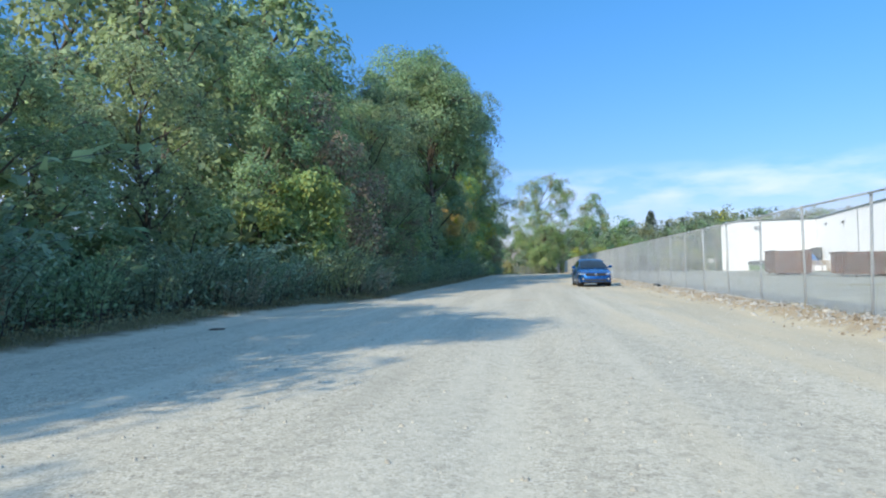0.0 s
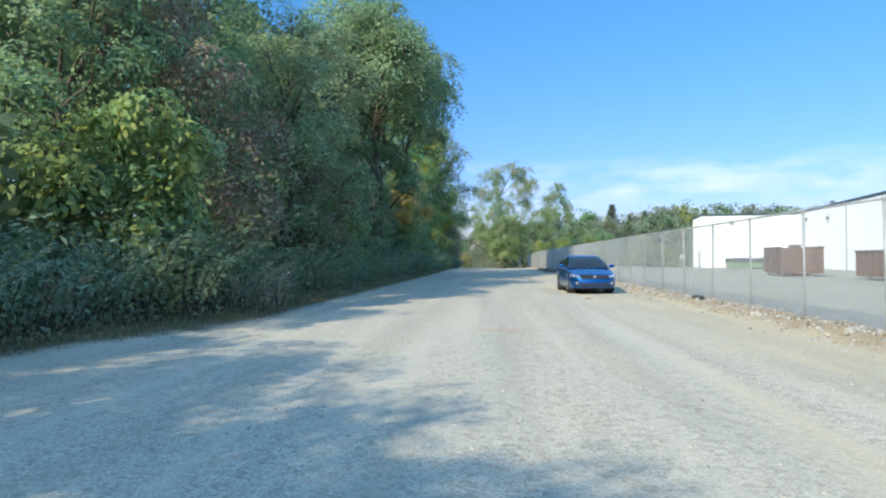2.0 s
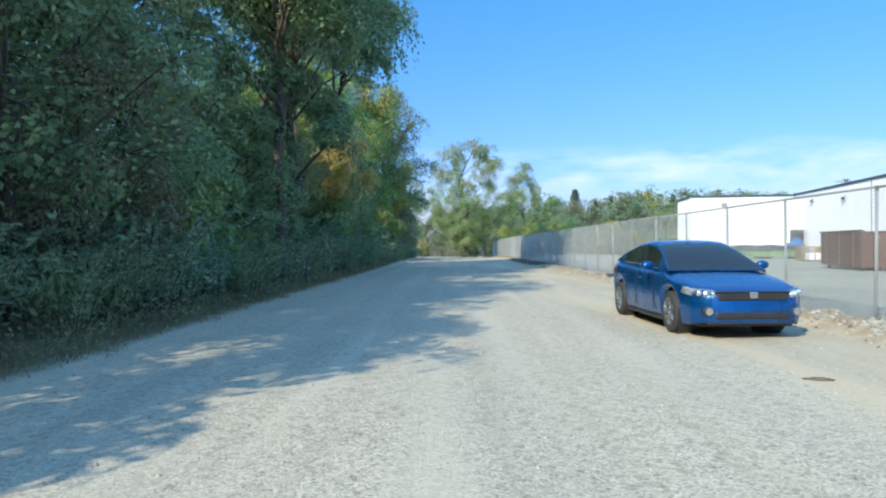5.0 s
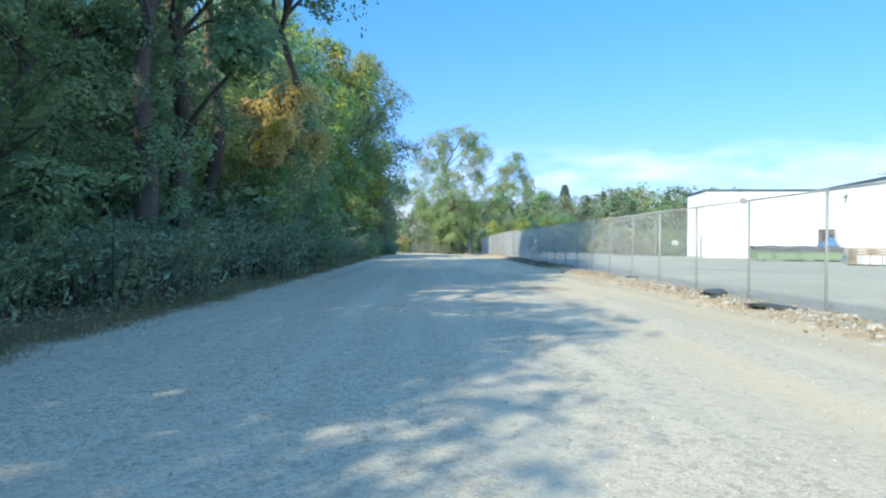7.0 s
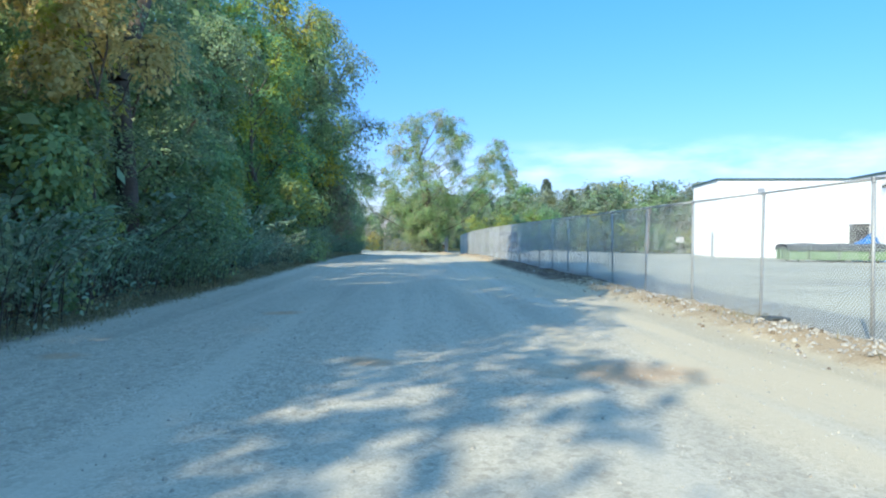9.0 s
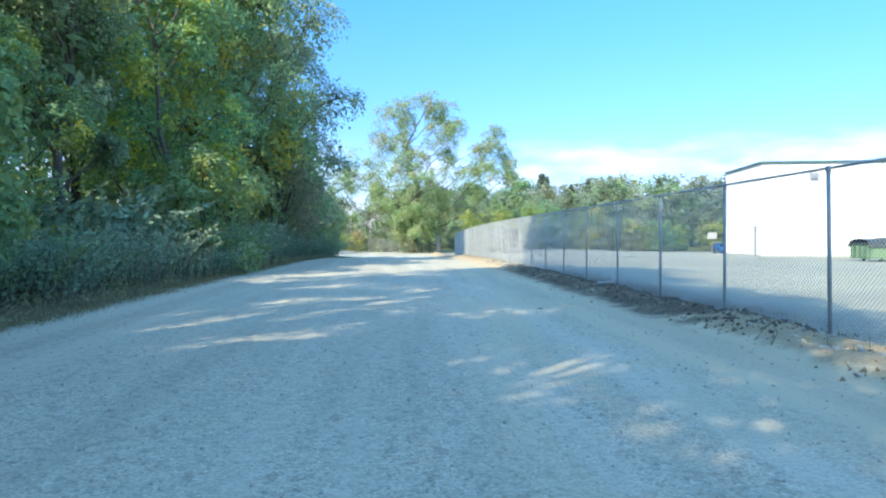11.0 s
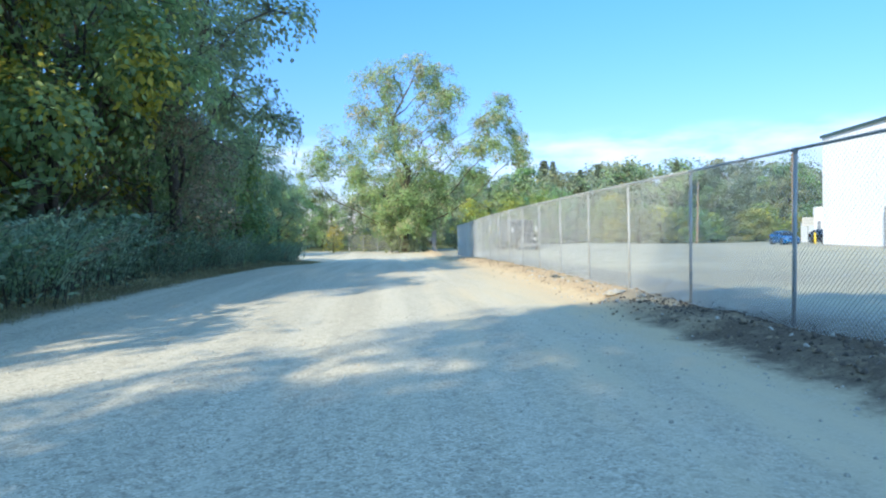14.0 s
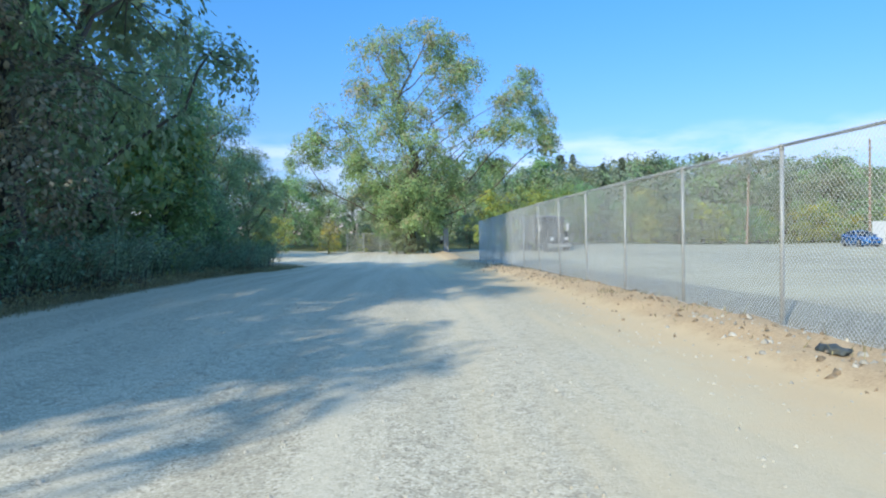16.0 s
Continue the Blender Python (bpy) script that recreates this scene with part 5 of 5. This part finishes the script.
def sedan(m, mat, label):
    c = empty("car", m)
    ys = sorted(set([round(v, 4) for v in np.linspace(-2.32, 2.32, 70)] + [round(a + ARCH_R * math.sin(t), 4) for a in AXLES for t in np.linspace(-1.57, 1.57, 15)]))
    loft_part("body", [[(x, y, z) for x, z in body_section(y)] for y in ys], mat, c, cap=True)
    ss = [0, 0.1, 0.2, 0.3, 0.4, 0.47, 0.5, 0.54, 0.58, 0.62, 0.7, 0.8, 0.9, 1.0]
    loft_part("cabin", [[(cabin_point(y, s)[0], y, cabin_point(y, s)[1]) for s in ss] for y in np.linspace(-1.12, 1.9, 40)], mat, c)
    # dark sheets under the panes stand in for the shade inside the closed cabin
    loft_part("windscreen", pane(-1.09, -0.14, 0.53, 1.0), M_GLASS, c, "tinted windscreen")
    loft_part("windscreen_shade", pane(-1.09, -0.14, 0.53, 1.0, 0.002), M_BLACK, c, "dark sheet standing in for the shaded cabin")
    loft_part("rear_window", pane(0.98, 1.78, 0.54, 1.0), M_GLASS, c, "tinted rear window")
    loft_part("rear_window_shade", pane(0.98, 1.78, 0.54, 1.0, 0.002), M_BLACK, c, "dark sheet standing in for the shaded cabin")
    for s in (1, -1):
        for y0, y1 in ((-0.52, 0.32), (0.39, 1.36)):
            for nm, off, mm in (("side_window", 0.007, M_GLASS), ("window_shade", 0.003, M_CABIN_SHADE)):
                rows = [[(s * x, y, z) for x, y, z in r] for r in pane(y0, y1, 0.08, 0.46, off)]
                loft_part(nm, rows, mm, c, "tinted side window" if mm is M_GLASS else "dark sheet standing in for the shaded cabin", mirror=False)
            trim = [[(s * p[0][0], p[0][1], p[0][2] - 0.016), (s * p[0][0], p[0][1], p[0][2] + 0.004)] for p in pane(y0 - 0.03, y1 + 0.03, 0.08, 0.46, 0.012)]
            loft_part("window_trim", trim, M_CHROME, c, "thin bright window trim", mirror=False, thick=0.006)
        rows = [[(s * (p[1][0] if i == 0 else p[-1][0]), (p[1] if i == 0 else p[-1])[1] + 0.02, (p[1] if i == 0 else p[-1])[2]) for i in (0, 1)] for p in pane(1.02, 1.06, 0.08, 0.46, 0.012, 2)]
        loft_part("quarter_divider", rows, M_BLACK, c, "black bar before the rear quarter pane", mirror=False, thick=0.006)
        # mirror
        bm = bmesh.new()
        bmesh.ops.create_icosphere(bm, subdivisions=2, radius=1, matrix=Matrix.Translation((s * 1.0, -0.62, 1.03)) @ Matrix.Diagonal((0.115, 0.075, 0.075, 1)))
        rod(bm, (s * 0.84, -0.62, 0.96), (s * 0.96, -0.62, 1.0), 0.03, 0.03, 8)
        part("wing_mirror", bm, mat, c, smooth=True)
        # headlight: a swept lamp wrapped round the corner
        rows = []
        for i in range(9):
            t = i / 8
            y = -2.285 + 0.45 * t ** 1.5
            w = curve(y, HALF)
            z = 0.655 + 0.055 * t
            rows.append([(s * (0.53 + (w - 0.515) * min(1, t * 1.6)) if t < 0.62 else s * (w + 0.012), y - 0.02 * (1 - t), z - 0.075 * (1 - 0.3 * t)), (s * (0.53 + (w - 0.53) * min(1, t * 1.6)) if t < 0.62 else s * (w + 0.005), y - 0.02 * (1 - t), z + 0.05)])
        lamp = loft_part("headlight", rows, M_LENS, c, "clear headlight lens", mirror=False, thick=0.012)
        bm = bmesh.new()
        for k in range(3):
            bmesh.ops.create_uvsphere(bm, u_segments=10, v_segments=8, radius=0.052, matrix=Matrix.Translation((s * (0.58 + 0.085 * k), -2.292 + 0.045 * k, 0.65 + 0.01 * k)))
        part("reflector", bm, M_CHROME, lamp, "bright reflector", True)
        part("fog_lamp_surround", boxed((min(s * 0.57, s * 0.73), -2.325, 0.36), (max(s * 0.57, s * 0.73), -2.2, 0.46), 0.02), M_BLACK, c)
        part("fog_lamp", rodded((s * 0.65, -2.345, 0.41), (s * 0.65, -2.29, 0.41), 0.055, sides=16), M_CHROME, c, "round fog lamp")
        rows = [[(s * (curve(y, HALF) + 0.008), y, 0.82), (s * (curve(y, HALF) + 0.006), y, 0.87), (s * (curve(y, HALF) * 0.975 + 0.008), y, 0.92)] for y in np.linspace(2.02, 2.31, 8)]
        loft_part("tail_light", rows, M_RED, c, "red tail light", mirror=False, thick=0.01)
        for y in (0.05, 0.98):
            part("door_handle", boxed((min(s * 0.895, s * 0.925), y - 0.1, 0.79), (max(s * 0.895, s * 0.925), y + 0.1, 0.825), 0.01), mat, c)
        for y in (-0.62, 0.36, 0.93):
            part("door_gap", boxed((min(s * 0.893, s * 0.9035), y - 0.0025, 0.3), (max(s * 0.893, s * 0.9025), y + 0.0025, 0.90)), M_BLACK, c, "dark door gap")
        part("sill_trim", boxed((min(s * 0.80, s * 0.885), -0.98, 0.16), (max(s * 0.80, s * 0.885), 0.93, 0.235), 0.02), M_BLACK, c)
        for a in AXLES:
            wheel_parts(c, s * 0.79, a)
            bm = bmesh.new()
            rod(bm, (s * 0.55, a, WHEEL_R), (s * 0.84, a, WHEEL_R), ARCH_R - 0.006, sides=28)
            bmesh.ops.delete(bm, geom=[f for f in bm.faces if abs(f.normal.x) > 0.9 and f.calc_center_median().x * s > 0.7], context="FACES_ONLY")
            part("wheel_arch_liner", bm, M_BLACK, c)
    part("grille", boxed((-0.52, -2.34, 0.565), (0.52, -2.24, 0.675), 0.02), M_BLACK, c, "wide black radiator grille")
    part("grille_bar", boxed((-0.56, -2.346, 0.677), (0.56, -2.24, 0.70), 0.008), M_BLACK, c, "gloss black bar")
    part("badge", boxed((-0.06, -2.365, 0.60), (0.06, -2.346, 0.69), 0.012), M_CHROME, c, "plain chrome badge")
    part("lower_grille", boxed((-0.56, -2.335, 0.29), (0.56, -2.2, 0.40), 0.03), M_BLACK, c, "black lower air intake")
    part("bumper_trim", boxed((-0.66, -2.335, 0.225), (0.66, -2.22, 0.256), 0.01), M_BLACK, c, "dark lower lip")
    part("underbody", boxed((-0.70, -2.1, 0.17), (0.70, 1.9, 0.45)), M_BLACK, c)
    part("interior", boxed((-0.66, -0.7, 0.5), (0.66, 1.5, 0.95)), M_BLACK, c)
    return tagged(c, label, "car", "parked cars")


sedan(pose(2.88, 43.12, gz(2.2, 43.0), 0, 0, 1.8) @ Matrix.Diagonal((1.02, 0.985, 1.045, 1)), M_BLUE, "metallic blue sedan parked on the gravel by the fence")
sedan(pose(49.2, 164.0, gz(49.2, 164) + 0.02, 0, 0, -10) @ Matrix.Diagonal((1.12, 1.1, 1.2, 1)), M_BLUE_FAR, "bright blue car parked at the far side of the yard")
sedan(pose(55.1, 165.0, gz(55.1, 165) + 0.02, 0, 0, -5) @ Matrix.Diagonal((1.05, 1, 1.25, 1)), M_DARKCAR, "black car parked beside a yellow bollard")
b = empty("bollard", pose(52.0, 162.2, gz(52.0, 162.2)))
part("tube", rodded((0, 0, -0.2), (0, 0, 1.35), 0.13, sides=14), M_YELLOW, b)
part("dome", rodded((0, 0, 1.351), (0, 0, 1.44), 0.13, 0.05, 14), M_YELLOW, b)
tagged(b, "yellow painted steel bollard", "bollard")


# ---- truck seen through the fence ----
tk = empty("truck", pose(16.2, 163.0, gz(16.2, 163), 0, 0, 8))
part("cab", boxed((-1.2, 0, 0.75), (1.2, 2.2, 3.5), 0.12), M_DARKCAR, tk)
part("hood", boxed((-0.95, -1.5, 0.75), (0.95, -0.001, 1.95), 0.12), M_DARKCAR, tk)
part("windscreen", boxed((-1.05, -0.03, 2.1), (1.05, -0.003, 3.0), 0.01), M_GLASS, tk, "tinted windscreen")
part("grille", boxed((-0.5, -1.54, 0.95), (0.5, -1.505, 1.75), 0.02), M_BLACK, tk, "black grille")
part("bumper", boxed((-1.2, -1.75, 0.45), (1.2, -1.56, 0.8), 0.05), M_GREY, tk, "grey bumper")
part("chassis", boxed((-0.45, -1.4, 0.5), (0.45, 6.5, 0.74)), M_BLACK, tk)
part("box_body", boxed((-1.3, 2.4, 0.9), (1.3, 9.0, 3.7), 0.06), M_GREY, tk, "grey box body")
for s in (-1, 1):
    part("headlamp", boxed((s * 0.75 - 0.16, -1.56, 1.15), (s * 0.75 + 0.16, -1.5, 1.4), 0.03), M_WHITE, tk, "pale headlamp")
    part("mirror", boxed((s * 1.5 - 0.12, -0.1, 2.1), (s * 1.5 + 0.12, 0.0, 2.75), 0.03), M_WHITE, tk, "white mirror")
    for y in (-0.7, 5.0, 6.4):
        part("wheel", rodded((s * 0.85, y, 0.5), (s * 1.2, y, 0.5), 0.5, sides=24), M_RUBBER, tk)
tagged(tk, "black truck with pale headlamps and grey box body", "truck")

# ---- white plant behind the warehouse corner ----
tank = empty("storage_tank", pose(58.6, 170.0, gz(58.6, 170)))
part("shed", boxed((-1.4, 0, 0), (2.0, 3, 2.7), 0.05), M_WHITE, tank)
part("vessel", rodded((0.5, 1.5, 2.7), (0.5, 1.5, 4.8), 0.9, 0.9, 24), M_WHITE, tank)
part("ladder", boxed((-1.0, -0.15, 0), (-0.6, -0.01, 2.9)), M_GREY, tank)
tagged(tank, "white shed with a round tank on top", "tank")


# ---- the far end: gate, big tree, hedges, far woods ----
gate = empty("entrance_gate", pose(-11.0, 174.0, gz(-11, 174)))
for k in range(3, 9):
    x = k * 1.9
    part("gate_post", rodded((x, 0, -0.2), (x, 0, 2.1), 0.05, sides=10), M_GALV, gate)
    if k < 8:
        segs = []
        for j in range(-18, 18):
            s = j * 0.11
            lo, hi = max(0.0, s), min(1.9, s + 1.9)
            if hi - lo > 0.05:
                segs.append((x + lo, 0, 0.1 + lo - s, x + hi, 0, 0.1 + hi - s, 0.006, 0.006))
                segs.append((x + 1.9 - lo, 0.01, 0.1 + lo - s, x + 1.9 - hi, 0.01, 0.1 + hi - s, 0.006, 0.006))
        v, f = tubes(segs, 4)
        shared("gate_mesh", raw_mesh("gate_mesh", v, f, M_GREY), gate)
        part("gate_rail", rodded((x, 0, 2.05), (x + 1.9, 0, 2.05), 0.025, sides=8), M_GALV, gate)
tagged(gate, "low chain-link gate across the end of the road", "gate")
gp = empty("gate_pillar", pose(5.8, 169.5, gz(5.8, 169.5)))
part("pillar", boxed((-0.28, -0.2, -0.2), (0.28, 0.2, 2.5), 0.02), M_GREY, gp)
part("notice", boxed((-0.95, -0.25, 1.25), (-0.35, -0.21, 1.75), 0.01), M_WHITE, gp, "small white notice")
part("pillar_cap", boxed((-0.36, -0.24, 2.501), (0.36, 0.24, 2.6), 0.02), M_CONC, gp)
tagged(gp, "pale pillar with a small white notice at the entrance", "pillar")

# foliage masses of the big tree: its left side, the two tops, the middle, the skirt round the trunk and the limb to the right
BIG_LEFT = [(-9.4, 0, 11.6, 2.2), (-7.6, 1, 13.6, 2.6), (-5.6, 1, 10.6, 2.4), (-10.8, -1, 9.4, 1.7)]
BIG_TOPS = [(-4.8, 1, 17.6, 2.3), (-3.2, -1, 20.4, 2.4), (-0.6, 1, 21.6, 2.4), (-1.8, 0, 17.2, 2.2), (2.6, 0, 22.6, 2.0), (4.8, 1, 21.4, 2.1), (6.4, 0, 19.0, 1.7), (3.0, -1, 18.0, 2.3), (5.2, 1, 15.4, 2.0)]
BIG_MIDDLE = [(0.6, 0, 15.0, 2.4), (-2.6, -2, 13.4, 2.4), (2.8, -2, 12.4, 2.6), (-0.8, -2, 11.0, 2.6), (-3.6, -1, 8.8, 2.4), (0.6, -2, 8.0, 2.6), (4.4, -1, 9.6, 2.1)]
BIG_SKIRT = [(-1.4, -1, 5.8, 2.2), (1.6, -1, 5.4, 2.2), (3.8, -1, 6.2, 1.8), (0.4, -1.5, 3.4, 1.8), (3.0, 0, 3.4, 1.5), (-2.6, 0, 3.6, 1.4), (0.2, 1, 9.6, 2.8), (1.8, 1, 7.0, 2.6), (-1.8, 1, 7.2, 2.4), (3.6, 1, 8.4, 2.4), (-5.2, 0, 8.2, 2.0)]
BIG_LIMB = [(10.6, 0, 15.8, 2.0), (13.0, 0, 17.4, 1.8), (14.4, 1, 14.6, 1.9), (12.0, -1, 12.6, 1.7), (15.2, 0, 11.8, 1.5), (8.6, 0, 12.8, 1.6), (9.2, 0, 9.0, 1.6)]
BIG = BIG_LEFT + BIG_TOPS + BIG_MIDDLE + BIG_SKIRT + BIG_LIMB
big_meshes = tree_meshes(500, [(x * 0.98, y * 1.6, z * 1.03, r * 1.1) for x, y, z, r in BIG], 0.62, 56, 36, 0.21, [M_LEAF_LIGHT, M_LEAF_MID, M_LEAF_TAN], M_BARK, 0.3, 0.3, 0.5, 0.3, 0.22, 0.42)
plant("tree", big_meshes, pose(1.9, 168.8, gz(1.9, 168.8)), "very large spreading tree with a thin light green crown", "tree", "trees at the end of the road")

far_kinds, near_kinds = [], []
for i, mats in enumerate(([M_LEAF_FAR, M_LEAF_MID], [M_LEAF_LIGHT, M_LEAF_FAR], [M_LEAF_FAR, M_LEAF_OLIVE], [M_LEAF_OLIVE, M_LEAF_YELLOW], [M_LEAF_LIME, M_LEAF_LIGHT, M_LEAF_YELLOW])):
    far_kinds.append(tree_meshes(600 + i, crown_lobes(r_, 16.0, 4.4, 1.0, 18), 0.3, 10, 22, 0.44, mats, M_BARK, loose=0.3, airy=0.6))
    near_kinds.append(tree_meshes(620 + i, crown_lobes(r_, 16.0, 4.6, 0.8, 20), 0.3, 12, 24, 0.38, mats, M_BARK, loose=0.4, airy=0.6))


def far_tree(kind, x, y, h, label, rng, wide=1.0):
    s = h / 16.0
    plant("tree", (near_kinds if y < 208 and h > 6.6 else far_kinds)[kind], pose(x, y, gz(x, y) - 0.08, 0, 0, rng.uniform(0, 360)) @ Matrix.Diagonal((s * wide, s * wide, s, 1)), label, "tree", "trees of the far wood")


rng = np.random.default_rng(41)
for k in range(34):
    far_tree(int(rng.choice([0, 2, 1, 1])), 4 + k * 4.6 + rng.normal(0, 1.2), 246 + rng.normal(0, 9) - 0.18 * k, rng.choice([14, 15, 15.5, 16.5, 17.5]) * rng.uniform(0.95, 1.05), "far broadleaf tree in green autumn leaf", rng, 1.35)
for k in range(18):
    far_tree(int(rng.choice([0, 2])), 8 + k * 10.0 + rng.normal(0, 1.5), 262 + rng.normal(0, 4) - 0.18 * k, rng.uniform(15, 18), "tree deeper in the far green wood", rng, 1.5)
for k in range(13):
    far_tree(int(rng.choice([0, 1, 0])), -22.4 + k * 4.4 + rng.normal(0, 1), 213 + rng.normal(0, 5), rng.uniform(9, 13), "far broadleaf tree with green crown", rng, 1.2)
for x, y, h, k in ((10.4, 156, 6.6, 4), (15.6, 160, 7.2, 4), (20.0, 174, 7.4, 1), (25.5, 184, 8.4, 4), (32.0, 194, 9.5, 1), (-9.0, 182, 7.5, 1), (-15.0, 180, 9.5, 1),
                   (-21.0, 183, 13.0, 2), (-27.0, 176, 12.0, 1), (4.0, 186, 7.0, 0), (-3.5, 184, 6.5, 0), (-17.0, 150, 11.0, 0), (-21.0, 142, 13.0, 1), (45.0, 205, 10.0, 4), (40.0, 198, 8.0, 1)):
    far_tree(k, x, y + 9, h, ("far tree in orange autumn leaf" if k == 3 else "light green tree turning yellow" if k == 4 else "broadleaf tree behind the entrance"), rng, 1.15)
for x, y, h, k, wide in ((88.5, 317, 27.0, 3, 1.35), (75.0, 306, 24.6, 0, 1.5), (62.0, 300, 22.5, 2, 1.5), (96.5, 300, 25.4, 0, 1.4), (105.0, 286, 24.0, 2, 1.4), (115.0, 292, 24.0, 0, 1.5),
                        (126.0, 290, 23.2, 2, 1.5), (138.0, 292, 22.0, 0, 1.5), (81.5, 322, 26.0, 2, 1.5), (150.0, 290, 21.0, 1, 1.5)):
    far_tree(k, x, y, h, "tall far tree turning orange over the warehouse" if k == 3 else "tall far broadleaf tree over the warehouse", rng, wide)
# hedge and brush along the far side of the yard
for k in range(26):
    x = 20 + k * 2.9 + rng.normal(0, 0.6)
    far_tree(int(rng.choice([2, 4, 1, 3], p=[0.15, 0.4, 0.25, 0.2])), x, 188 + rng.normal(0, 2.0), rng.uniform(3.0, 6.5), "brushy bush with yellowing leaves behind the yard", rng, 1.7)
# ivy and brush round the foot of the big tree, a yellow bush and a dark one beside the gate
for x, y, h, k in ((0.4, 167.2, 2.8, 0), (3.2, 167.4, 2.6, 0), (1.9, 166.6, 1.9, 2), (4.4, 168.6, 2.2, 0), (-7.3, 173.0, 3.7, 3), (-3.4, 176.5, 2.9, 3)):
    far_tree(k, x, y, h, "bush with bright yellow leaves beside the gate" if k == 3 else "dark brush round the foot of the big tree", rng, 1.2)
for x, y, h in ((-7.2, 170.6, 2.3), (-13.2, 166.5, 4.2), (-15.6, 169.0, 3.4), (-2.6, 169, 3.4), (3.0, 170, 3.6), (9.5, 172, 4.5)):
    far_tree(4 if x < -5 else 0, x, y + 8, h, "low bush beside the gate", rng, 1.3)


# spruce
def spruce_meshes(seed, h=23.0, r=5.2):
    rng = np.random.default_rng(seed)
    segs, pts = [(0, 0, -0.3, 0, 0, h, 0.32, 0.02)], []
    z = 1.0
    while z < h - 0.3:
        reach = r * (1 - z / h) ** 0.85 + 0.25
        for a in np.arange(0, 6.28, 6.28 / 9) + rng.uniform(0, 6):
            rr = reach * rng.uniform(0.75, 1.1)
            tip = np.array([rr * math.cos(a), rr * math.sin(a), z - 0.18 * rr])
            segs.append((0, 0, z, *tip, 0.05, 0.01))
            t = rng.uniform(0.15, 1.0, 26)[:, None]
            pts.append(np.array([0, 0, z]) * (1 - t) + tip * t + rng.normal(0, 0.16, (26, 3)))
        z += 0.75
    v, f = tubes(segs, 5)
    lv, lf = leaves(rng, np.concatenate(pts), 0.5, 0.6, 0.5)
    return raw_mesh("trunk", v, f, M_BARK, True), raw_mesh("crown", lv, lf, M_LEAF_SPRUCE)


spruce = spruce_meshes(700)
plant("spruce", spruce, pose(51.0, 300.0, -0.5) @ Matrix.Diagonal((1.5, 1.5, 1.12, 1)), "tall dark spruce rising over the far wood", "spruce", "trees of the far wood")
for x, y, h in ((40.5, 246.0, 19.5), (46.5, 243.0, 17.0), (53.0, 249.0, 19.0), (60.5, 244.0, 16.5), (74.0, 250.0, 19.5), (29.0, 252.0, 15.5)):
    plant("spruce", spruce, pose(x, y, -0.5) @ Matrix.Diagonal((h / 26, h / 26, h / 23, 1)), "dark spruce in the far wood", "spruce", "trees of the far wood")


# ---- small things by the fence ----
def debris(name, x, y, size, mat, seed, label, category):
    rng = np.random.default_rng(seed)
    bm = bmesh.new()
    bmesh.ops.create_icosphere(bm, subdivisions=3, radius=1)
    for v in bm.verts:
        k = 1 + 0.5 * noise.noise(v.co * 1.9 + Vector((seed, 0, 0))) + 0.25 * noise.noise(v.co * 5.3 + Vector((0, seed, 0)))
        v.co = Vector((v.co.x * size[0] * k, v.co.y * size[1] * k, v.co.z * size[2] * k))
    ob = part(name, bm, mat, None, "", True)
    ob.matrix_basis = pose(x, y, gz(x, y) + size[2] * 0.35, 0, 0, rng.uniform(-30, 30))
    return tagged(ob, label, category)


# three low, ragged dark lumps on the bank
debris("tarp_scrap", 5.35, 58.4, (0.30, 0.75, 0.08), M_TARP, 3, "ragged dark flat lump on the bank", "debris")
debris("tarp_scrap", 5.2, 55.2, (0.24, 0.6, 0.06), M_TARP, 4, "thin flat dark lump on the bank", "debris")
debris("tarp_scrap", 5.1, 35.2, (0.15, 0.3, 0.07), M_TARP, 6, "small crumpled dark lump lying on the bank", "debris")
debris("plastic_scrap", 5.6, 66.0, (0.25, 0.2, 0.05), M_TARP, 7, "crushed black plastic scrap on the bank", "debris")
debris("plastic_scrap", 5.3, 104.7, (0.12, 0.2, 0.05), M_TARP, 8, "crushed black plastic scrap on the bank", "debris")
debris("stone_slab", 5.1, 99.0, (0.26, 0.15, 0.06), M_ROCK, 9, "flat pale stone slab lying on the bank", "stone")
debris("plastic_scrap", 2.71, 80.5, (0.055, 0.035, 0.015), M_GREENST, 13, "small green plastic scrap on the gravel", "debris")
debris("dead_branch", -6.7, 17.3, (0.14, 0.07, 0.03), M_BARK, 17, "small dark piece of bark on the gravel", "debris")
debris("dead_branch", 2.3, 37.95, (0.13, 0.06, 0.02), M_BARK, 11, "short piece of dark bark on the gravel", "debris")
pipe = empty("bent_pipe", pose(5.75, 85.2, gz(5.75, 85.2)))
part("lower_length", rodded((-0.5, -0.35, 0.05), (0.0, 0.0, 0.06), 0.03, sides=10), M_CONC, pipe)
part("upper_length", rodded((0.0, 0.0, 0.06), (0.15, 0.1, 0.30), 0.03, sides=10), M_CONC, pipe)
tagged(pipe, "bent white plastic pipe at the foot of a post", "pipe")
